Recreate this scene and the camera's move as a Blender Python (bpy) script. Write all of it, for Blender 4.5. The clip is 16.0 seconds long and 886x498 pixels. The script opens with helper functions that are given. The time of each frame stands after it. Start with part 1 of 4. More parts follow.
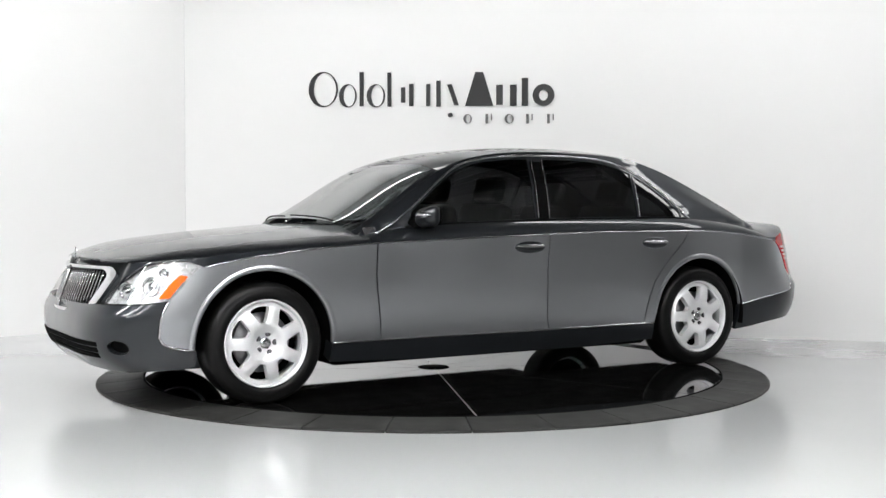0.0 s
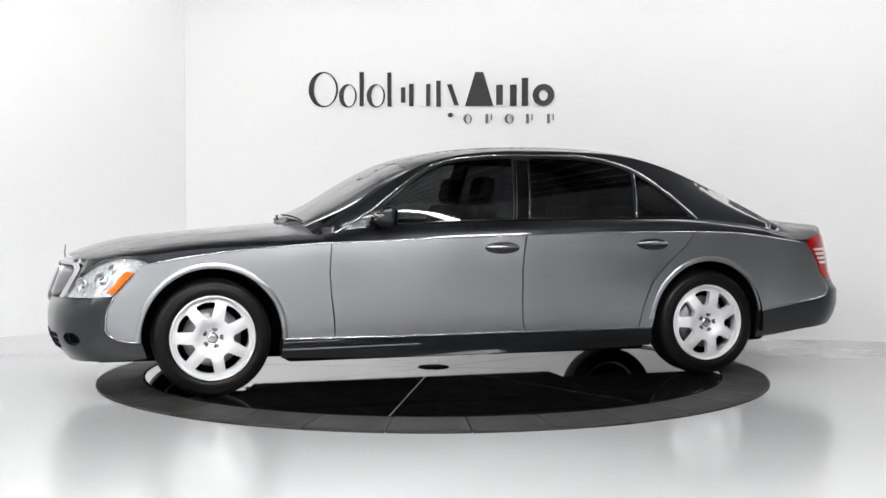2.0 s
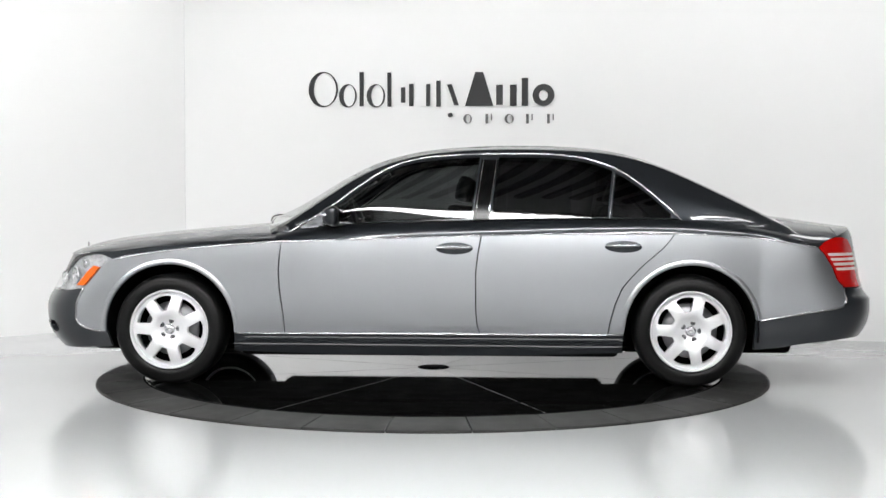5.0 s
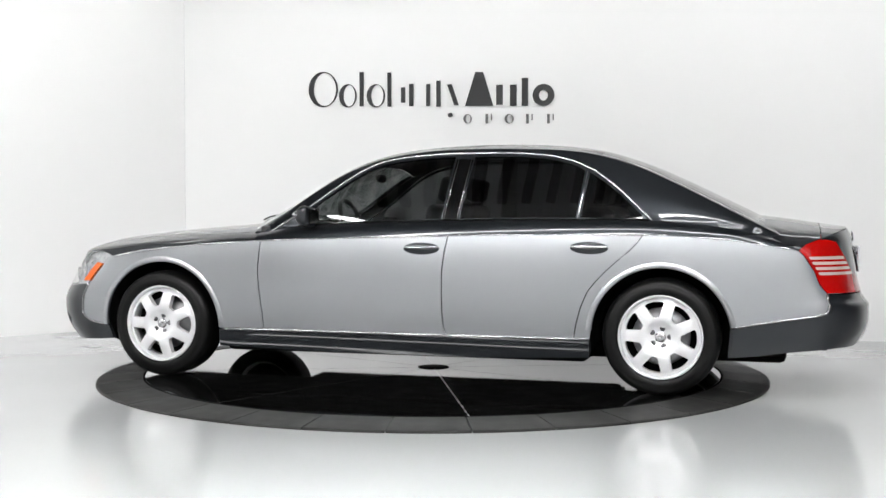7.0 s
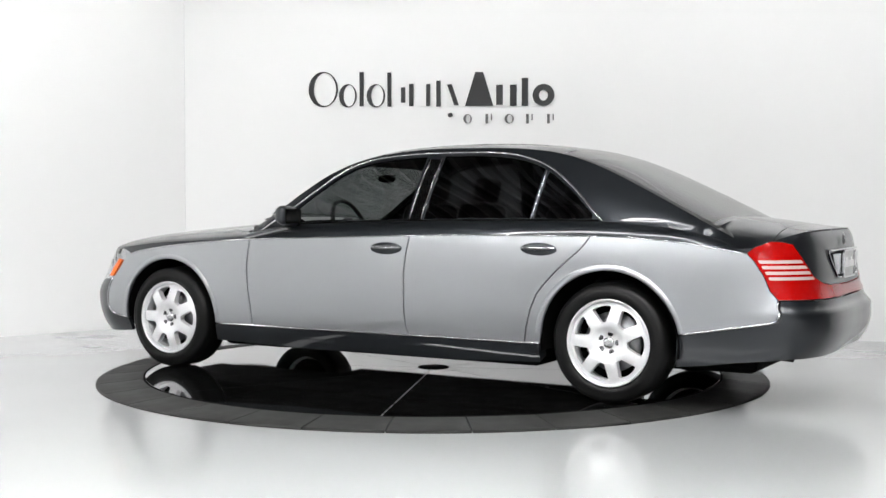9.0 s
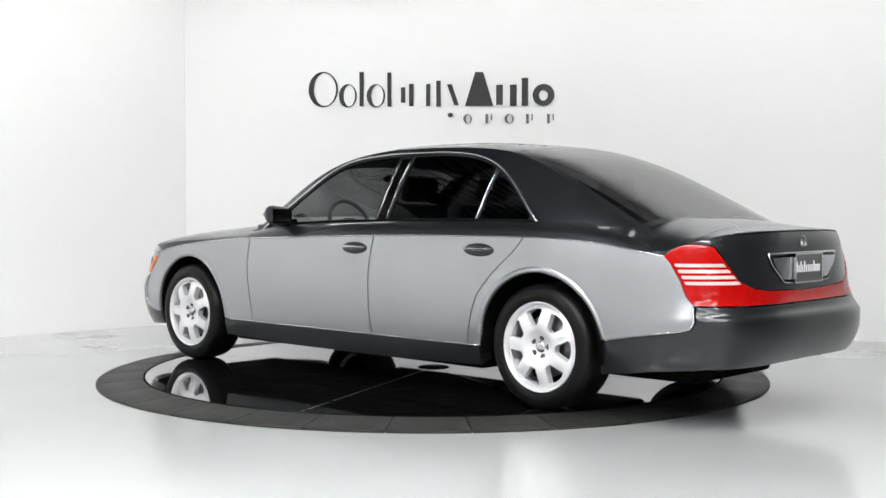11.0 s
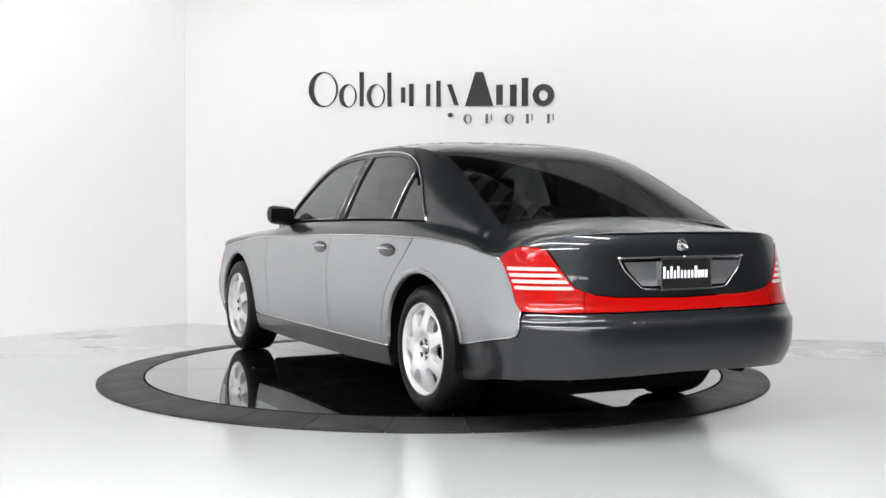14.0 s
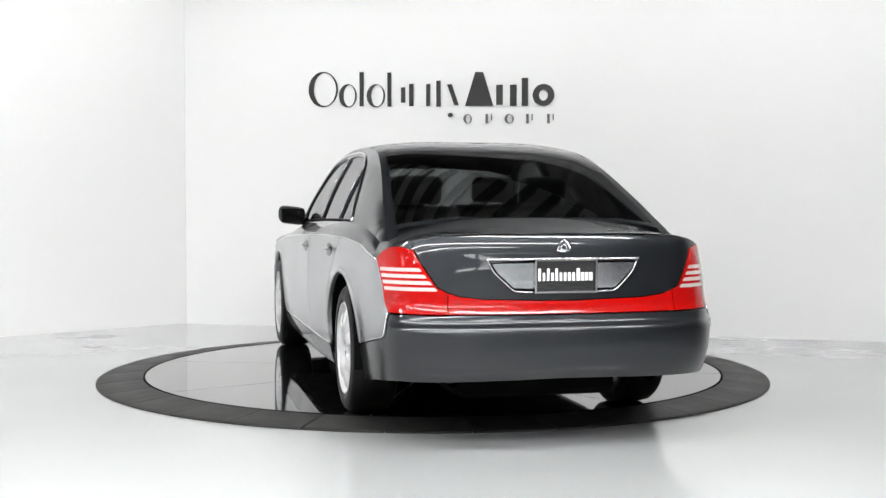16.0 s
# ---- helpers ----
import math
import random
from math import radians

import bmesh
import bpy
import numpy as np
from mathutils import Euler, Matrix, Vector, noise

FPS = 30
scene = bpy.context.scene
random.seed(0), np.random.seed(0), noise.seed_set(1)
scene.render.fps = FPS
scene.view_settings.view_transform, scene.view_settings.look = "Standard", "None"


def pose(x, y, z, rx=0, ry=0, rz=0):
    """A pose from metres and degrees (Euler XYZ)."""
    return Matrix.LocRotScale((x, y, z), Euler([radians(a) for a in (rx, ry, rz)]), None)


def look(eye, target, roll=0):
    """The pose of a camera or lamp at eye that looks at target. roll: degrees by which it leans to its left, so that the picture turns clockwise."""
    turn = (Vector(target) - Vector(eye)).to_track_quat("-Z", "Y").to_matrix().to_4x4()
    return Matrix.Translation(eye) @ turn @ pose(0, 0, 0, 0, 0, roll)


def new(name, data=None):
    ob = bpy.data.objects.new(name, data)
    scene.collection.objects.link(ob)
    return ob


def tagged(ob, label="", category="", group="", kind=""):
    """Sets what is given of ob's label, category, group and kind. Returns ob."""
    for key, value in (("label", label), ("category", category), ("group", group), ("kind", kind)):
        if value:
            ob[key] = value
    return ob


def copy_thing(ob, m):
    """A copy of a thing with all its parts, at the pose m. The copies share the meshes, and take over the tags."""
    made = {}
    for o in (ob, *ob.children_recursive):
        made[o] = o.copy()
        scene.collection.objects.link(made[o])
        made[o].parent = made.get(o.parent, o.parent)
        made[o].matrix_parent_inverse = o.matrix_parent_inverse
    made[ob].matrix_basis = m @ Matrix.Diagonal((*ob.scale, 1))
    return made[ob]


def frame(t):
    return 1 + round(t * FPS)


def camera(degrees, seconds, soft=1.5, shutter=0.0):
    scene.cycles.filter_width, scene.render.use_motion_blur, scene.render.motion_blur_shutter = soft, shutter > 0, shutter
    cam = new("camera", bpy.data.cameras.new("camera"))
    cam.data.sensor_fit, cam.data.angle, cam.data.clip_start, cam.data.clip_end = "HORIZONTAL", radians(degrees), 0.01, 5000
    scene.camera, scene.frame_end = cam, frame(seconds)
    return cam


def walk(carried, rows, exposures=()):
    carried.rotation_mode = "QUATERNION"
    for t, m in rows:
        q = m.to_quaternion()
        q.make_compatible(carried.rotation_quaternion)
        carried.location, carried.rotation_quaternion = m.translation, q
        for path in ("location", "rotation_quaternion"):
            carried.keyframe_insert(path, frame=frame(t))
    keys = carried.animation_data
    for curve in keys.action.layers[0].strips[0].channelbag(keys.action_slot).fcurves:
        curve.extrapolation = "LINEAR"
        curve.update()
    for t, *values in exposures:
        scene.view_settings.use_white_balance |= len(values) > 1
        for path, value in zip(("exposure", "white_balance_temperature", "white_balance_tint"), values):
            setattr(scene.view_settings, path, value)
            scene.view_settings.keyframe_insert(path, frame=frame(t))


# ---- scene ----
cam = camera(40.89, 16.0, soft=1.5)
DECK = 0.035  # the turntable's top over the floor
cam_pose = look((0, -8.638, 1.169 + DECK), (0.08, 1.362, 1.169 + DECK - 0.3551))
walk(cam, [(0.0, cam_pose), (16.0, cam_pose)])

# ---- light ----
world = bpy.data.worlds.new("studio_world")
world.use_nodes = True
world.node_tree.nodes["Background"].inputs[0].default_value = (0.9, 0.95, 1, 1)
world.node_tree.nodes["Background"].inputs[1].default_value = 0.3
scene.world = world
scene.view_settings.exposure = 0.62
PANEL_STRENGTH, WASH_STRENGTH = 34.0, 6.0


# ---- materials ----
def material(name, colour, rough=0.5, metal=0.0, coat=0.0, vary=0.06, scale=6.0, fine=120.0, bump=0.02, spec=0.5, emit=0.0):
    m = bpy.data.materials.new(name)
    m.use_nodes = True
    nt = m.node_tree
    b = nt.nodes["Principled BSDF"]
    b.inputs["Metallic"].default_value = metal
    b.inputs["Coat Weight"].default_value = coat
    b.inputs["Coat Roughness"].default_value = 0.03
    b.inputs["Specular IOR Level"].default_value = spec
    co = nt.nodes.new("ShaderNodeTexCoord")
    n1 = nt.nodes.new("ShaderNodeTexNoise")
    n1.inputs["Scale"].default_value = scale
    n1.inputs["Detail"].default_value = 5
    n2 = nt.nodes.new("ShaderNodeTexNoise")
    n2.inputs["Scale"].default_value = fine
    n2.inputs["Detail"].default_value = 3
    nt.links.new(co.outputs["Object"], n1.inputs["Vector"])
    nt.links.new(co.outputs["Object"], n2.inputs["Vector"])
    add = nt.nodes.new("ShaderNodeMath")
    add.operation = "ADD"
    nt.links.new(n1.outputs["Fac"], add.inputs[0])
    nt.links.new(n2.outputs["Fac"], add.inputs[1])
    ramp = nt.nodes.new("ShaderNodeMapRange")
    ramp.inputs["From Min"].default_value, ramp.inputs["From Max"].default_value = 0.6, 1.4
    ramp.inputs["To Min"].default_value, ramp.inputs["To Max"].default_value = 1 - vary, 1 + vary
    nt.links.new(add.outputs[0], ramp.inputs["Value"])
    mul = nt.nodes.new("ShaderNodeVectorMath")
    mul.operation = "SCALE"
    mul.inputs[0].default_value = colour
    nt.links.new(ramp.outputs[0], mul.inputs["Scale"])
    nt.links.new(mul.outputs[0], b.inputs["Base Color"])
    rr = nt.nodes.new("ShaderNodeMapRange")
    rr.inputs["From Min"].default_value, rr.inputs["From Max"].default_value = 0.3, 0.7
    rr.inputs["To Min"].default_value, rr.inputs["To Max"].default_value = rough * 0.85, min(rough * 1.15, 1)
    nt.links.new(n1.outputs["Fac"], rr.inputs["Value"])
    nt.links.new(rr.outputs[0], b.inputs["Roughness"])
    if bump:
        bp = nt.nodes.new("ShaderNodeBump")
        bp.inputs["Strength"].default_value = bump
        bp.inputs["Distance"].default_value = 0.002
        nt.links.new(n2.outputs["Fac"], bp.inputs["Height"])
        nt.links.new(bp.outputs[0], b.inputs["Normal"])
    if emit:
        b.inputs["Emission Color"].default_value = (*colour, 1)
        b.inputs["Emission Strength"].default_value = emit
    return m


def glass_material(name, tint, mirror=0.05, gloss_rough=0.02):
    m = bpy.data.materials.new(name)
    m.use_nodes = True
    nt = m.node_tree
    nt.nodes.remove(nt.nodes["Principled BSDF"])
    out = nt.nodes["Material Output"]
    tr = nt.nodes.new("ShaderNodeBsdfTransparent")
    tr.inputs["Color"].default_value = (*tint, 1)
    gl = nt.nodes.new("ShaderNodeBsdfGlossy")
    gl.inputs["Roughness"].default_value = gloss_rough
    lw = nt.nodes.new("ShaderNodeLayerWeight")
    pw = nt.nodes.new("ShaderNodeMath")
    pw.operation, pw.inputs[1].default_value = "POWER", 3.7
    nt.links.new(lw.outputs["Facing"], pw.inputs[0])
    fr = nt.nodes.new("ShaderNodeMapRange")
    fr.inputs["To Min"].default_value, fr.inputs["To Max"].default_value = mirror, 0.95
    nt.links.new(pw.outputs[0], fr.inputs["Value"])
    mx = nt.nodes.new("ShaderNodeMixShader")
    nt.links.new(fr.outputs[0], mx.inputs[0])
    nt.links.new(tr.outputs[0], mx.inputs[1])
    nt.links.new(gl.outputs[0], mx.inputs[2])
    nt.links.new(mx.outputs[0], out.inputs["Surface"])
    return m


M_WALL = material("white_wall_paint", (0.82, 0.82, 0.815), 0.7, vary=0.012, scale=0.8, fine=200, bump=0.03)
M_REAR = material("grey_reflection_wall", (0.09, 0.09, 0.092), 0.8, vary=0.05, scale=0.8)
M_SOUTH = material("white_reflection_wall", (0.82, 0.82, 0.82), 0.8, vary=0.03, scale=0.8)
M_CEIL = material("ceiling_paint", (0.4, 0.4, 0.4), 0.85, vary=0.02)
M_BEAM = material("dark_joist_paint", (0.02, 0.02, 0.02), 0.6, vary=0.1)
M_FLOOR = material("glossy_grey_epoxy", (0.40, 0.405, 0.41), 0.16, coat=0.25, vary=0.02, scale=0.7, fine=90, bump=0.01)
M_SILVER = material("silver_metallic_paint", (0.38, 0.392, 0.405), 0.335, metal=0.95, coat=0.7, vary=0.05, scale=1.5, fine=900, bump=0.008)
M_DARK = material("graphite_metallic_paint", (0.023, 0.026, 0.030), 0.335, metal=0.7, coat=0.85, vary=0.06, scale=2, fine=900, bump=0.005, spec=0.22)
M_RECESS = material("graphite_gloss_panel", (0.5, 0.52, 0.54), 0.14, metal=0.9, coat=0.8, vary=0.05)
M_BLACK = material("matt_black_plastic", (0.004, 0.004, 0.004), 0.8, vary=0.1, spec=0.03)
M_GLOSS = material("gloss_black_trim", (0.003, 0.003, 0.003), 0.1, vary=0.1, bump=0, spec=0.15)
M_CHROME = material("chrome", (0.62, 0.62, 0.63), 0.1, metal=1, vary=0.03, bump=0)
M_RIM = material("painted_alloy", (0.72, 0.72, 0.73), 0.36, metal=0.35, coat=0.4, vary=0.05, bump=0.01)
M_STEEL = material("brake_steel", (0.25, 0.25, 0.26), 0.4, metal=0.9, vary=0.1)
M_TYRE = material("tyre_rubber", (0.003, 0.003, 0.003), 0.42, vary=0.2, scale=20, bump=0.05, spec=0.2)
M_RUBBER = material("grey_rubber_ring", (0.022, 0.022, 0.021), 0.55, vary=0.18, scale=3.5, fine=60, bump=0.12, spec=0.3)
M_DISC = material("black_gloss_disc", (0.006, 0.006, 0.006), 0.04, coat=0.6, vary=0.2, scale=2, bump=0, spec=0.8)
M_SEAM = material("aluminium_joint", (0.5, 0.5, 0.5), 0.3, metal=0.8)
M_RED = material("red_lamp_lens", (0.34, 0.0025, 0.002), 0.12, coat=0.35, vary=0.06, scale=30, spec=0.25)
M_CLEARBAR = material("clear_lamp_bar", (0.55, 0.42, 0.40), 0.2, coat=1.0, vary=0.05)
M_AMBER = material("amber_lens", (0.72, 0.12, 0.008), 0.15, coat=0.35, vary=0.08, scale=40, spec=0.25)
M_LAMP = material("headlamp_reflector", (0.50, 0.51, 0.52), 0.2, metal=0.35, vary=0.5, scale=16, fine=60, bump=0.3)
M_SIGN = material("black_sign_acrylic", (0.012, 0.012, 0.013), 0.4, vary=0.05)
M_SIGN_GREY = material("grey_sign_acrylic", (0.10, 0.10, 0.10), 0.4, vary=0.05)
M_LEATHER = material("dark_leather", (0.02, 0.02, 0.021), 0.5, vary=0.15, bump=0.1)
M_PLATE = material("black_plate", (0.01, 0.01, 0.01), 0.12, coat=1.0, spec=0.9)
M_WHITE = material("white_print", (0.8, 0.8, 0.8), 0.5)
M_GLOW = material("light_diffuser", (1.0, 1.0, 1.0), 0.5, vary=0.0, emit=PANEL_STRENGTH)
M_WASH = material("wall_fill_diffuser", (1.0, 1.0, 1.0), 0.5, vary=0.0, emit=WASH_STRENGTH)
M_GLASS = glass_material("tinted_side_glass", (0.20, 0.21, 0.21))
M_GLASS_DARK = glass_material("dark_rear_glass", (0.07, 0.07, 0.075))
M_GLASS_BACK = glass_material("tinted_rear_glass", (0.22, 0.23, 0.23))
M_SCREEN = glass_material("windscreen_glass", (0.70, 0.74, 0.73), 0.32)
M_LENS = glass_material("clear_lens", (0.97, 0.97, 0.97))


# ---- mesh helpers ----
def mesh_of(name, verts, faces, mat, smooth=True, normals=None):
    me = bpy.data.meshes.new(name)
    me.from_pydata([tuple(v) for v in verts], [], faces)
    if smooth:
        me.polygons.foreach_set("use_smooth", [True] * len(me.polygons))
    me.materials.append(mat)
    me.update()
    if normals:
        me.normals_split_custom_set_from_vertices(normals)
    return me


def add(name, data, mat, parent=None, label="", smooth=True):
    """Links (verts, faces) as one mesh object, under a thing or a part."""
    ob = new(name, mesh_of(name, data[0], data[1], mat, smooth, data[2] if len(data) > 2 else None))
    if parent:
        ob.parent = parent
    return tagged(ob, label)


def part(name, bm, mat, parent, label="", smooth=False):
    me = bpy.data.meshes.new(name)
    bm.to_mesh(me)
    bm.free()
    if smooth:
        me.polygons.foreach_set("use_smooth", [True] * len(me.polygons))
    me.materials.append(mat)
    ob = new(name, me)
    if parent:
        ob.parent = parent
    return tagged(ob, label)


def flip(data):
    """The mirror image across the car's middle."""
    mirrored = [[(x, -y, z) for x, y, z in q] for q in (data[0], *data[2:])]
    return (mirrored[0], [tuple(reversed(f)) for f in data[1]], *mirrored[1:])


def both(data):
    return join(data, flip(data))


def join(*many):
    """Several shapes as one; their own normals are kept where all have them."""
    verts, faces, normals = [], [], []
    for d in many:
        n = len(verts)
        verts += list(d[0])
        faces += [tuple(i + n for i in q) for q in d[1]]
        normals += list(d[2]) if len(d) > 2 else []
    return (verts, faces, normals) if len(normals) == len(verts) else (verts, faces)


def inside(p, poly):
    x, y = p
    hit = False
    for i in range(len(poly)):
        (x1, y1), (x2, y2) = poly[i - 1], poly[i]
        if (y1 > y) != (y2 > y) and x < (x2 - x1) * (y - y1) / (y2 - y1) + x1:
            hit = not hit
    return hit


def dense(poly, step, closed=True):
    out = []
    for i in range(len(poly) if closed else len(poly) - 1):
        a, b = poly[i], poly[(i + 1) % len(poly)]
        n = max(1, int(math.ceil(math.dist(a, b) / step)))
        out += [(a[0] + (b[0] - a[0]) * k / n, a[1] + (b[1] - a[1]) * k / n) for k in range(n)]
    if not closed:
        out.append(poly[-1])
    return out


def rounded(poly, r, n=4):
    """The polygon with its corners rounded."""
    out = []
    for i in range(len(poly)):
        p, a, b = Vector(poly[i]), Vector(poly[i - 1]), Vector(poly[(i + 1) % len(poly)])
        d1, d2 = (a - p), (b - p)
        k = min(r, d1.length * 0.45, d2.length * 0.45)
        s, e = p + d1.normalized() * k, p + d2.normalized() * k
        for j in range(n + 1):
            t = j / n
            q = s * (1 - t) ** 2 + p * 2 * t * (1 - t) + e * t ** 2
            out.append((q.x, q.y))
    return out


def sheet(outer, surface, step=0.05, holes=(), depth=0.015, lift=0.0):
    """A panel cut from a surface by an outline in the surface's two coordinates, with its edges turned in by depth."""
    from mathutils.geometry import delaunay_2d_cdt
    loops = [dense(outer, step)] + [dense(h, step) for h in holes]
    pts, edges = [], []
    for lp in loops:
        n = len(pts)
        pts += lp
        edges += [(n + i, n + (i + 1) % len(lp)) for i in range(len(lp))]
    xs, ys = [p[0] for p in outer], [p[1] for p in outer]
    rim = np.array(pts)
    for i in range(int((max(xs) - min(xs)) / step) + 1):
        for j in range(int((max(ys) - min(ys)) / step) + 1):
            p = (min(xs) + (i + 0.5) * step, min(ys) + (j + 0.5) * step)
            if inside(p, outer) and not any(inside(p, h) for h in holes) and np.min(np.hypot(rim[:, 0] - p[0], rim[:, 1] - p[1])) > step * 0.45:
                pts.append(p)
    v2, _, f2, *_ = delaunay_2d_cdt([Vector(p) for p in pts], edges, [], 0, 1e-6)
    faces = []
    for f in f2:
        c = (sum(v2[i].x for i in f) / len(f), sum(v2[i].y for i in f) / len(f))
        if inside(c, outer) and not any(inside(c, h) for h in holes):
            faces.append(tuple(f))
    P = [Vector(surface(v.x, v.y)) for v in v2]
    h = 0.004
    N = []
    for v, p in zip(v2, P):
        du = Vector(surface(v.x + h, v.y)) - Vector(surface(v.x - h, v.y))
        dv = Vector(surface(v.x, v.y + h)) - Vector(surface(v.x, v.y - h))
        n = du.cross(dv)
        N.append(n.normalized() if n.length > 1e-12 else Vector((0, 0, 1)))
    # outward: away from the car's middle
    mid = sum((p.dot(n) - n.dot(Vector((0, 0, 0.7 if p.z < 1.2 else 0.9))) for p, n in zip(P, N)))
    sign = 1 if mid > 0 else -1
    N = [Vector((n.x, 0, n.z)).normalized() * sign if abs(p.y) < 1e-4 and abs(n.y) < .5 else n * sign for p, n in zip(P, N)]
    f0 = faces[len(faces) // 2]
    fn = (P[f0[1]] - P[f0[0]]).cross(P[f0[2]] - P[f0[0]])
    if fn.dot(N[f0[0]]) < 0:
        faces = [tuple(reversed(f)) for f in faces]
    P = [p + n * lift for p, n in zip(P, N)]
    used = {}
    for f in faces:
        for i in range(len(f)):
            a, b = f[i], f[(i + 1) % len(f)]
            used[(a, b)] = True
    verts, normals = [tuple(p) for p in P], [tuple(n) for n in N]
    if depth:
        for a, b in [k for k in used if (k[1], k[0]) not in used]:
            n = len(verts)
            verts += [tuple(P[a]), tuple(P[b]), tuple(P[b] - N[b] * depth), tuple(P[a] - N[a] * depth)]
            faces.append((n + 1, n, n + 3, n + 2))
            out = (P[b] - P[a]).cross(N[a]).normalized()
            normals += [tuple(out)] * 4
    return verts, faces, normals


def grid(us, vs, fn, closed=False):
    """A grid of quads over two lists of coordinates."""
    verts = [fn(u, v) for u in us for v in vs]
    n = len(vs)
    rows = len(us) if closed else len(us) - 1
    return verts, [(i * n + j, ((i + 1) % len(us)) * n + j, ((i + 1) % len(us)) * n + j + 1, i * n + j + 1) for i in range(rows) for j in range(n - 1)]


def outward(data, centre=(0, 0, 0.6)):
    """Turns all faces of a shell away from a centre."""
    v, f = data
    c = Vector(centre)
    s = 0
    for q in f[:: max(1, len(f) // 60)]:
        a, b, d = Vector(v[q[0]]), Vector(v[q[1]]), Vector(v[q[2]])
        s += 1 if (b - a).cross(d - a).dot(a - c) > 0 else -1
    return (v, f) if s > 0 else (v, [tuple(reversed(q)) for q in f])


def tube(path, r, sides=6, flat=1.0):
    """A round bar along a path."""
    verts, faces = [], []
    path = [Vector(p) for p in path]
    for i, p in enumerate(path):
        t = (path[min(i + 1, len(path) - 1)] - path[max(i - 1, 0)]).normalized()
        a = t.cross(Vector((0, 0, 1)) if abs(t.z) < 0.9 else Vector((0, 1, 0))).normalized()
        b = t.cross(a)
        for k in range(sides):
            w = 2 * math.pi * k / sides
            verts.append(tuple(p + a * (r * flat * math.cos(w)) + b * (r * math.sin(w))))
    for i in range(len(path) - 1):
        for k in range(sides):
            faces.append((i * sides + k, i * sides + (k + 1) % sides, (i + 1) * sides + (k + 1) % sides, (i + 1) * sides + k))
    faces.append(tuple(reversed(range(sides))))
    faces.append(tuple(range((len(path) - 1) * sides, len(path) * sides)))
    return verts, faces


def lathe(profile, n=48, axis="y"):
    """A turned shape: profile of (radius, along the axis)."""
    verts, faces = [], []
    for k in range(n):
        w = 2 * math.pi * k / n
        for r, h in profile:
            verts.append((r * math.cos(w), h, r * math.sin(w)) if axis == "y" else (r * math.cos(w), r * math.sin(w), h))
    m = len(profile)
    for k in range(n):
        for j in range(m - 1):
            a, b = k * m + j, ((k + 1) % n) * m + j
            faces.append((a, b, b + 1, a + 1))
    return verts, faces


def block(x0, x1, y0, y1, z0, z1, bevel=0.0, seg=2):
    bm = bmesh.new()
    bmesh.ops.create_cube(bm, size=1, matrix=Matrix.LocRotScale(((x0 + x1) / 2, (y0 + y1) / 2, (z0 + z1) / 2), None, (x1 - x0, y1 - y0, z1 - z0)))
    if bevel:
        bmesh.ops.bevel(bm, geom=bm.edges[:], offset=bevel, segments=seg, affect="EDGES", profile=0.5)
    return bm


def ball(c, s, m=None, u=20, v=12):
    bm = bmesh.new()
    bmesh.ops.create_uvsphere(bm, u_segments=u, v_segments=v, radius=1, matrix=Matrix.LocRotScale(c, m, s))
    return bm


# ---- the studio ----
CORNER, RIGHT, LEFT = Vector((-2.548, 3.604)), Vector((0.9684, -0.2494)), Vector((-0.7553, -0.6553))
CEILING = 4.2


def wall(name, a, b, mat, label):
    """An upright wall, 0.15 m thick, whose seen face runs from a to b."""
    d = (b - a).normalized()
    n = Vector((-d.y, d.x))
    if n.dot(a + (b - a) / 2 - Vector((0, -4))) < 0:
        n = -n
    bm = bmesh.new()
    q = [a, b, b + n * 0.15, a + n * 0.15]
    lo = [bm.verts.new((p.x, p.y, 0)) for p in q]
    hi = [bm.verts.new((p.x, p.y, CEILING)) for p in q]
    bm.faces.new(lo), bm.faces.new(hi)
    for i in range(4):
        bm.faces.new((lo[i], lo[(i + 1) % 4], hi[(i + 1) % 4], hi[i]))
    bmesh.ops.recalc_face_normals(bm, faces=bm.faces)
    return tagged(part(name, bm, mat, None), label, "wall", kind="structure")


RIGHT_END, LEFT_END = CORNER + RIGHT * 13.0, CORNER + LEFT * 13.0
wall("wall_north", CORNER, RIGHT_END, M_WALL, "smooth white painted studio wall with a black sign")
wall("wall_west", CORNER + Vector((-0.001, -0.001)), LEFT_END, M_WALL, "smooth white painted studio side wall")
# added walls out of view; grey or pale sets what the car reflects
wall("wall_east", RIGHT_END, Vector((RIGHT_END.x, -6.5)), M_REAR, "added grey wall out of view, dark in the car's reflections")
wall("wall_east_rear", Vector((RIGHT_END.x, -6.5)), Vector((RIGHT_END.x, -15)), M_REAR, "added grey wall out of view, dark in the car's reflections")
wall("wall_south", Vector((LEFT_END.x, -15)), Vector((9.2, -15)), M_SOUTH, "added pale wall out of view, bright in the car's reflections")
wall("wall_south_east", Vector((9.2, -15)), Vector((RIGHT_END.x, -15)), M_REAR, "added grey wall out of view, dark in the car's reflections")
wall("wall_far_west", LEFT_END, Vector((LEFT_END.x, -15)), M_SOUTH, "added pale wall out of view, bright in the car's reflections")
bm = bmesh.new()
bmesh.ops.create_grid(bm, x_segments=4, y_segments=4, size=1, matrix=Matrix.LocRotScale((-1, -4, 0), None, (16, 14, 1)))
tagged(part("floor", bm, M_FLOOR, None), "polished pale grey epoxy studio floor", "floor", kind="structure")
tagged(part("ceiling", block(-17, 15, -18, 10, CEILING, CEILING + 0.1), M_CEIL, None), "plain pale studio ceiling", "ceiling", kind="structure")


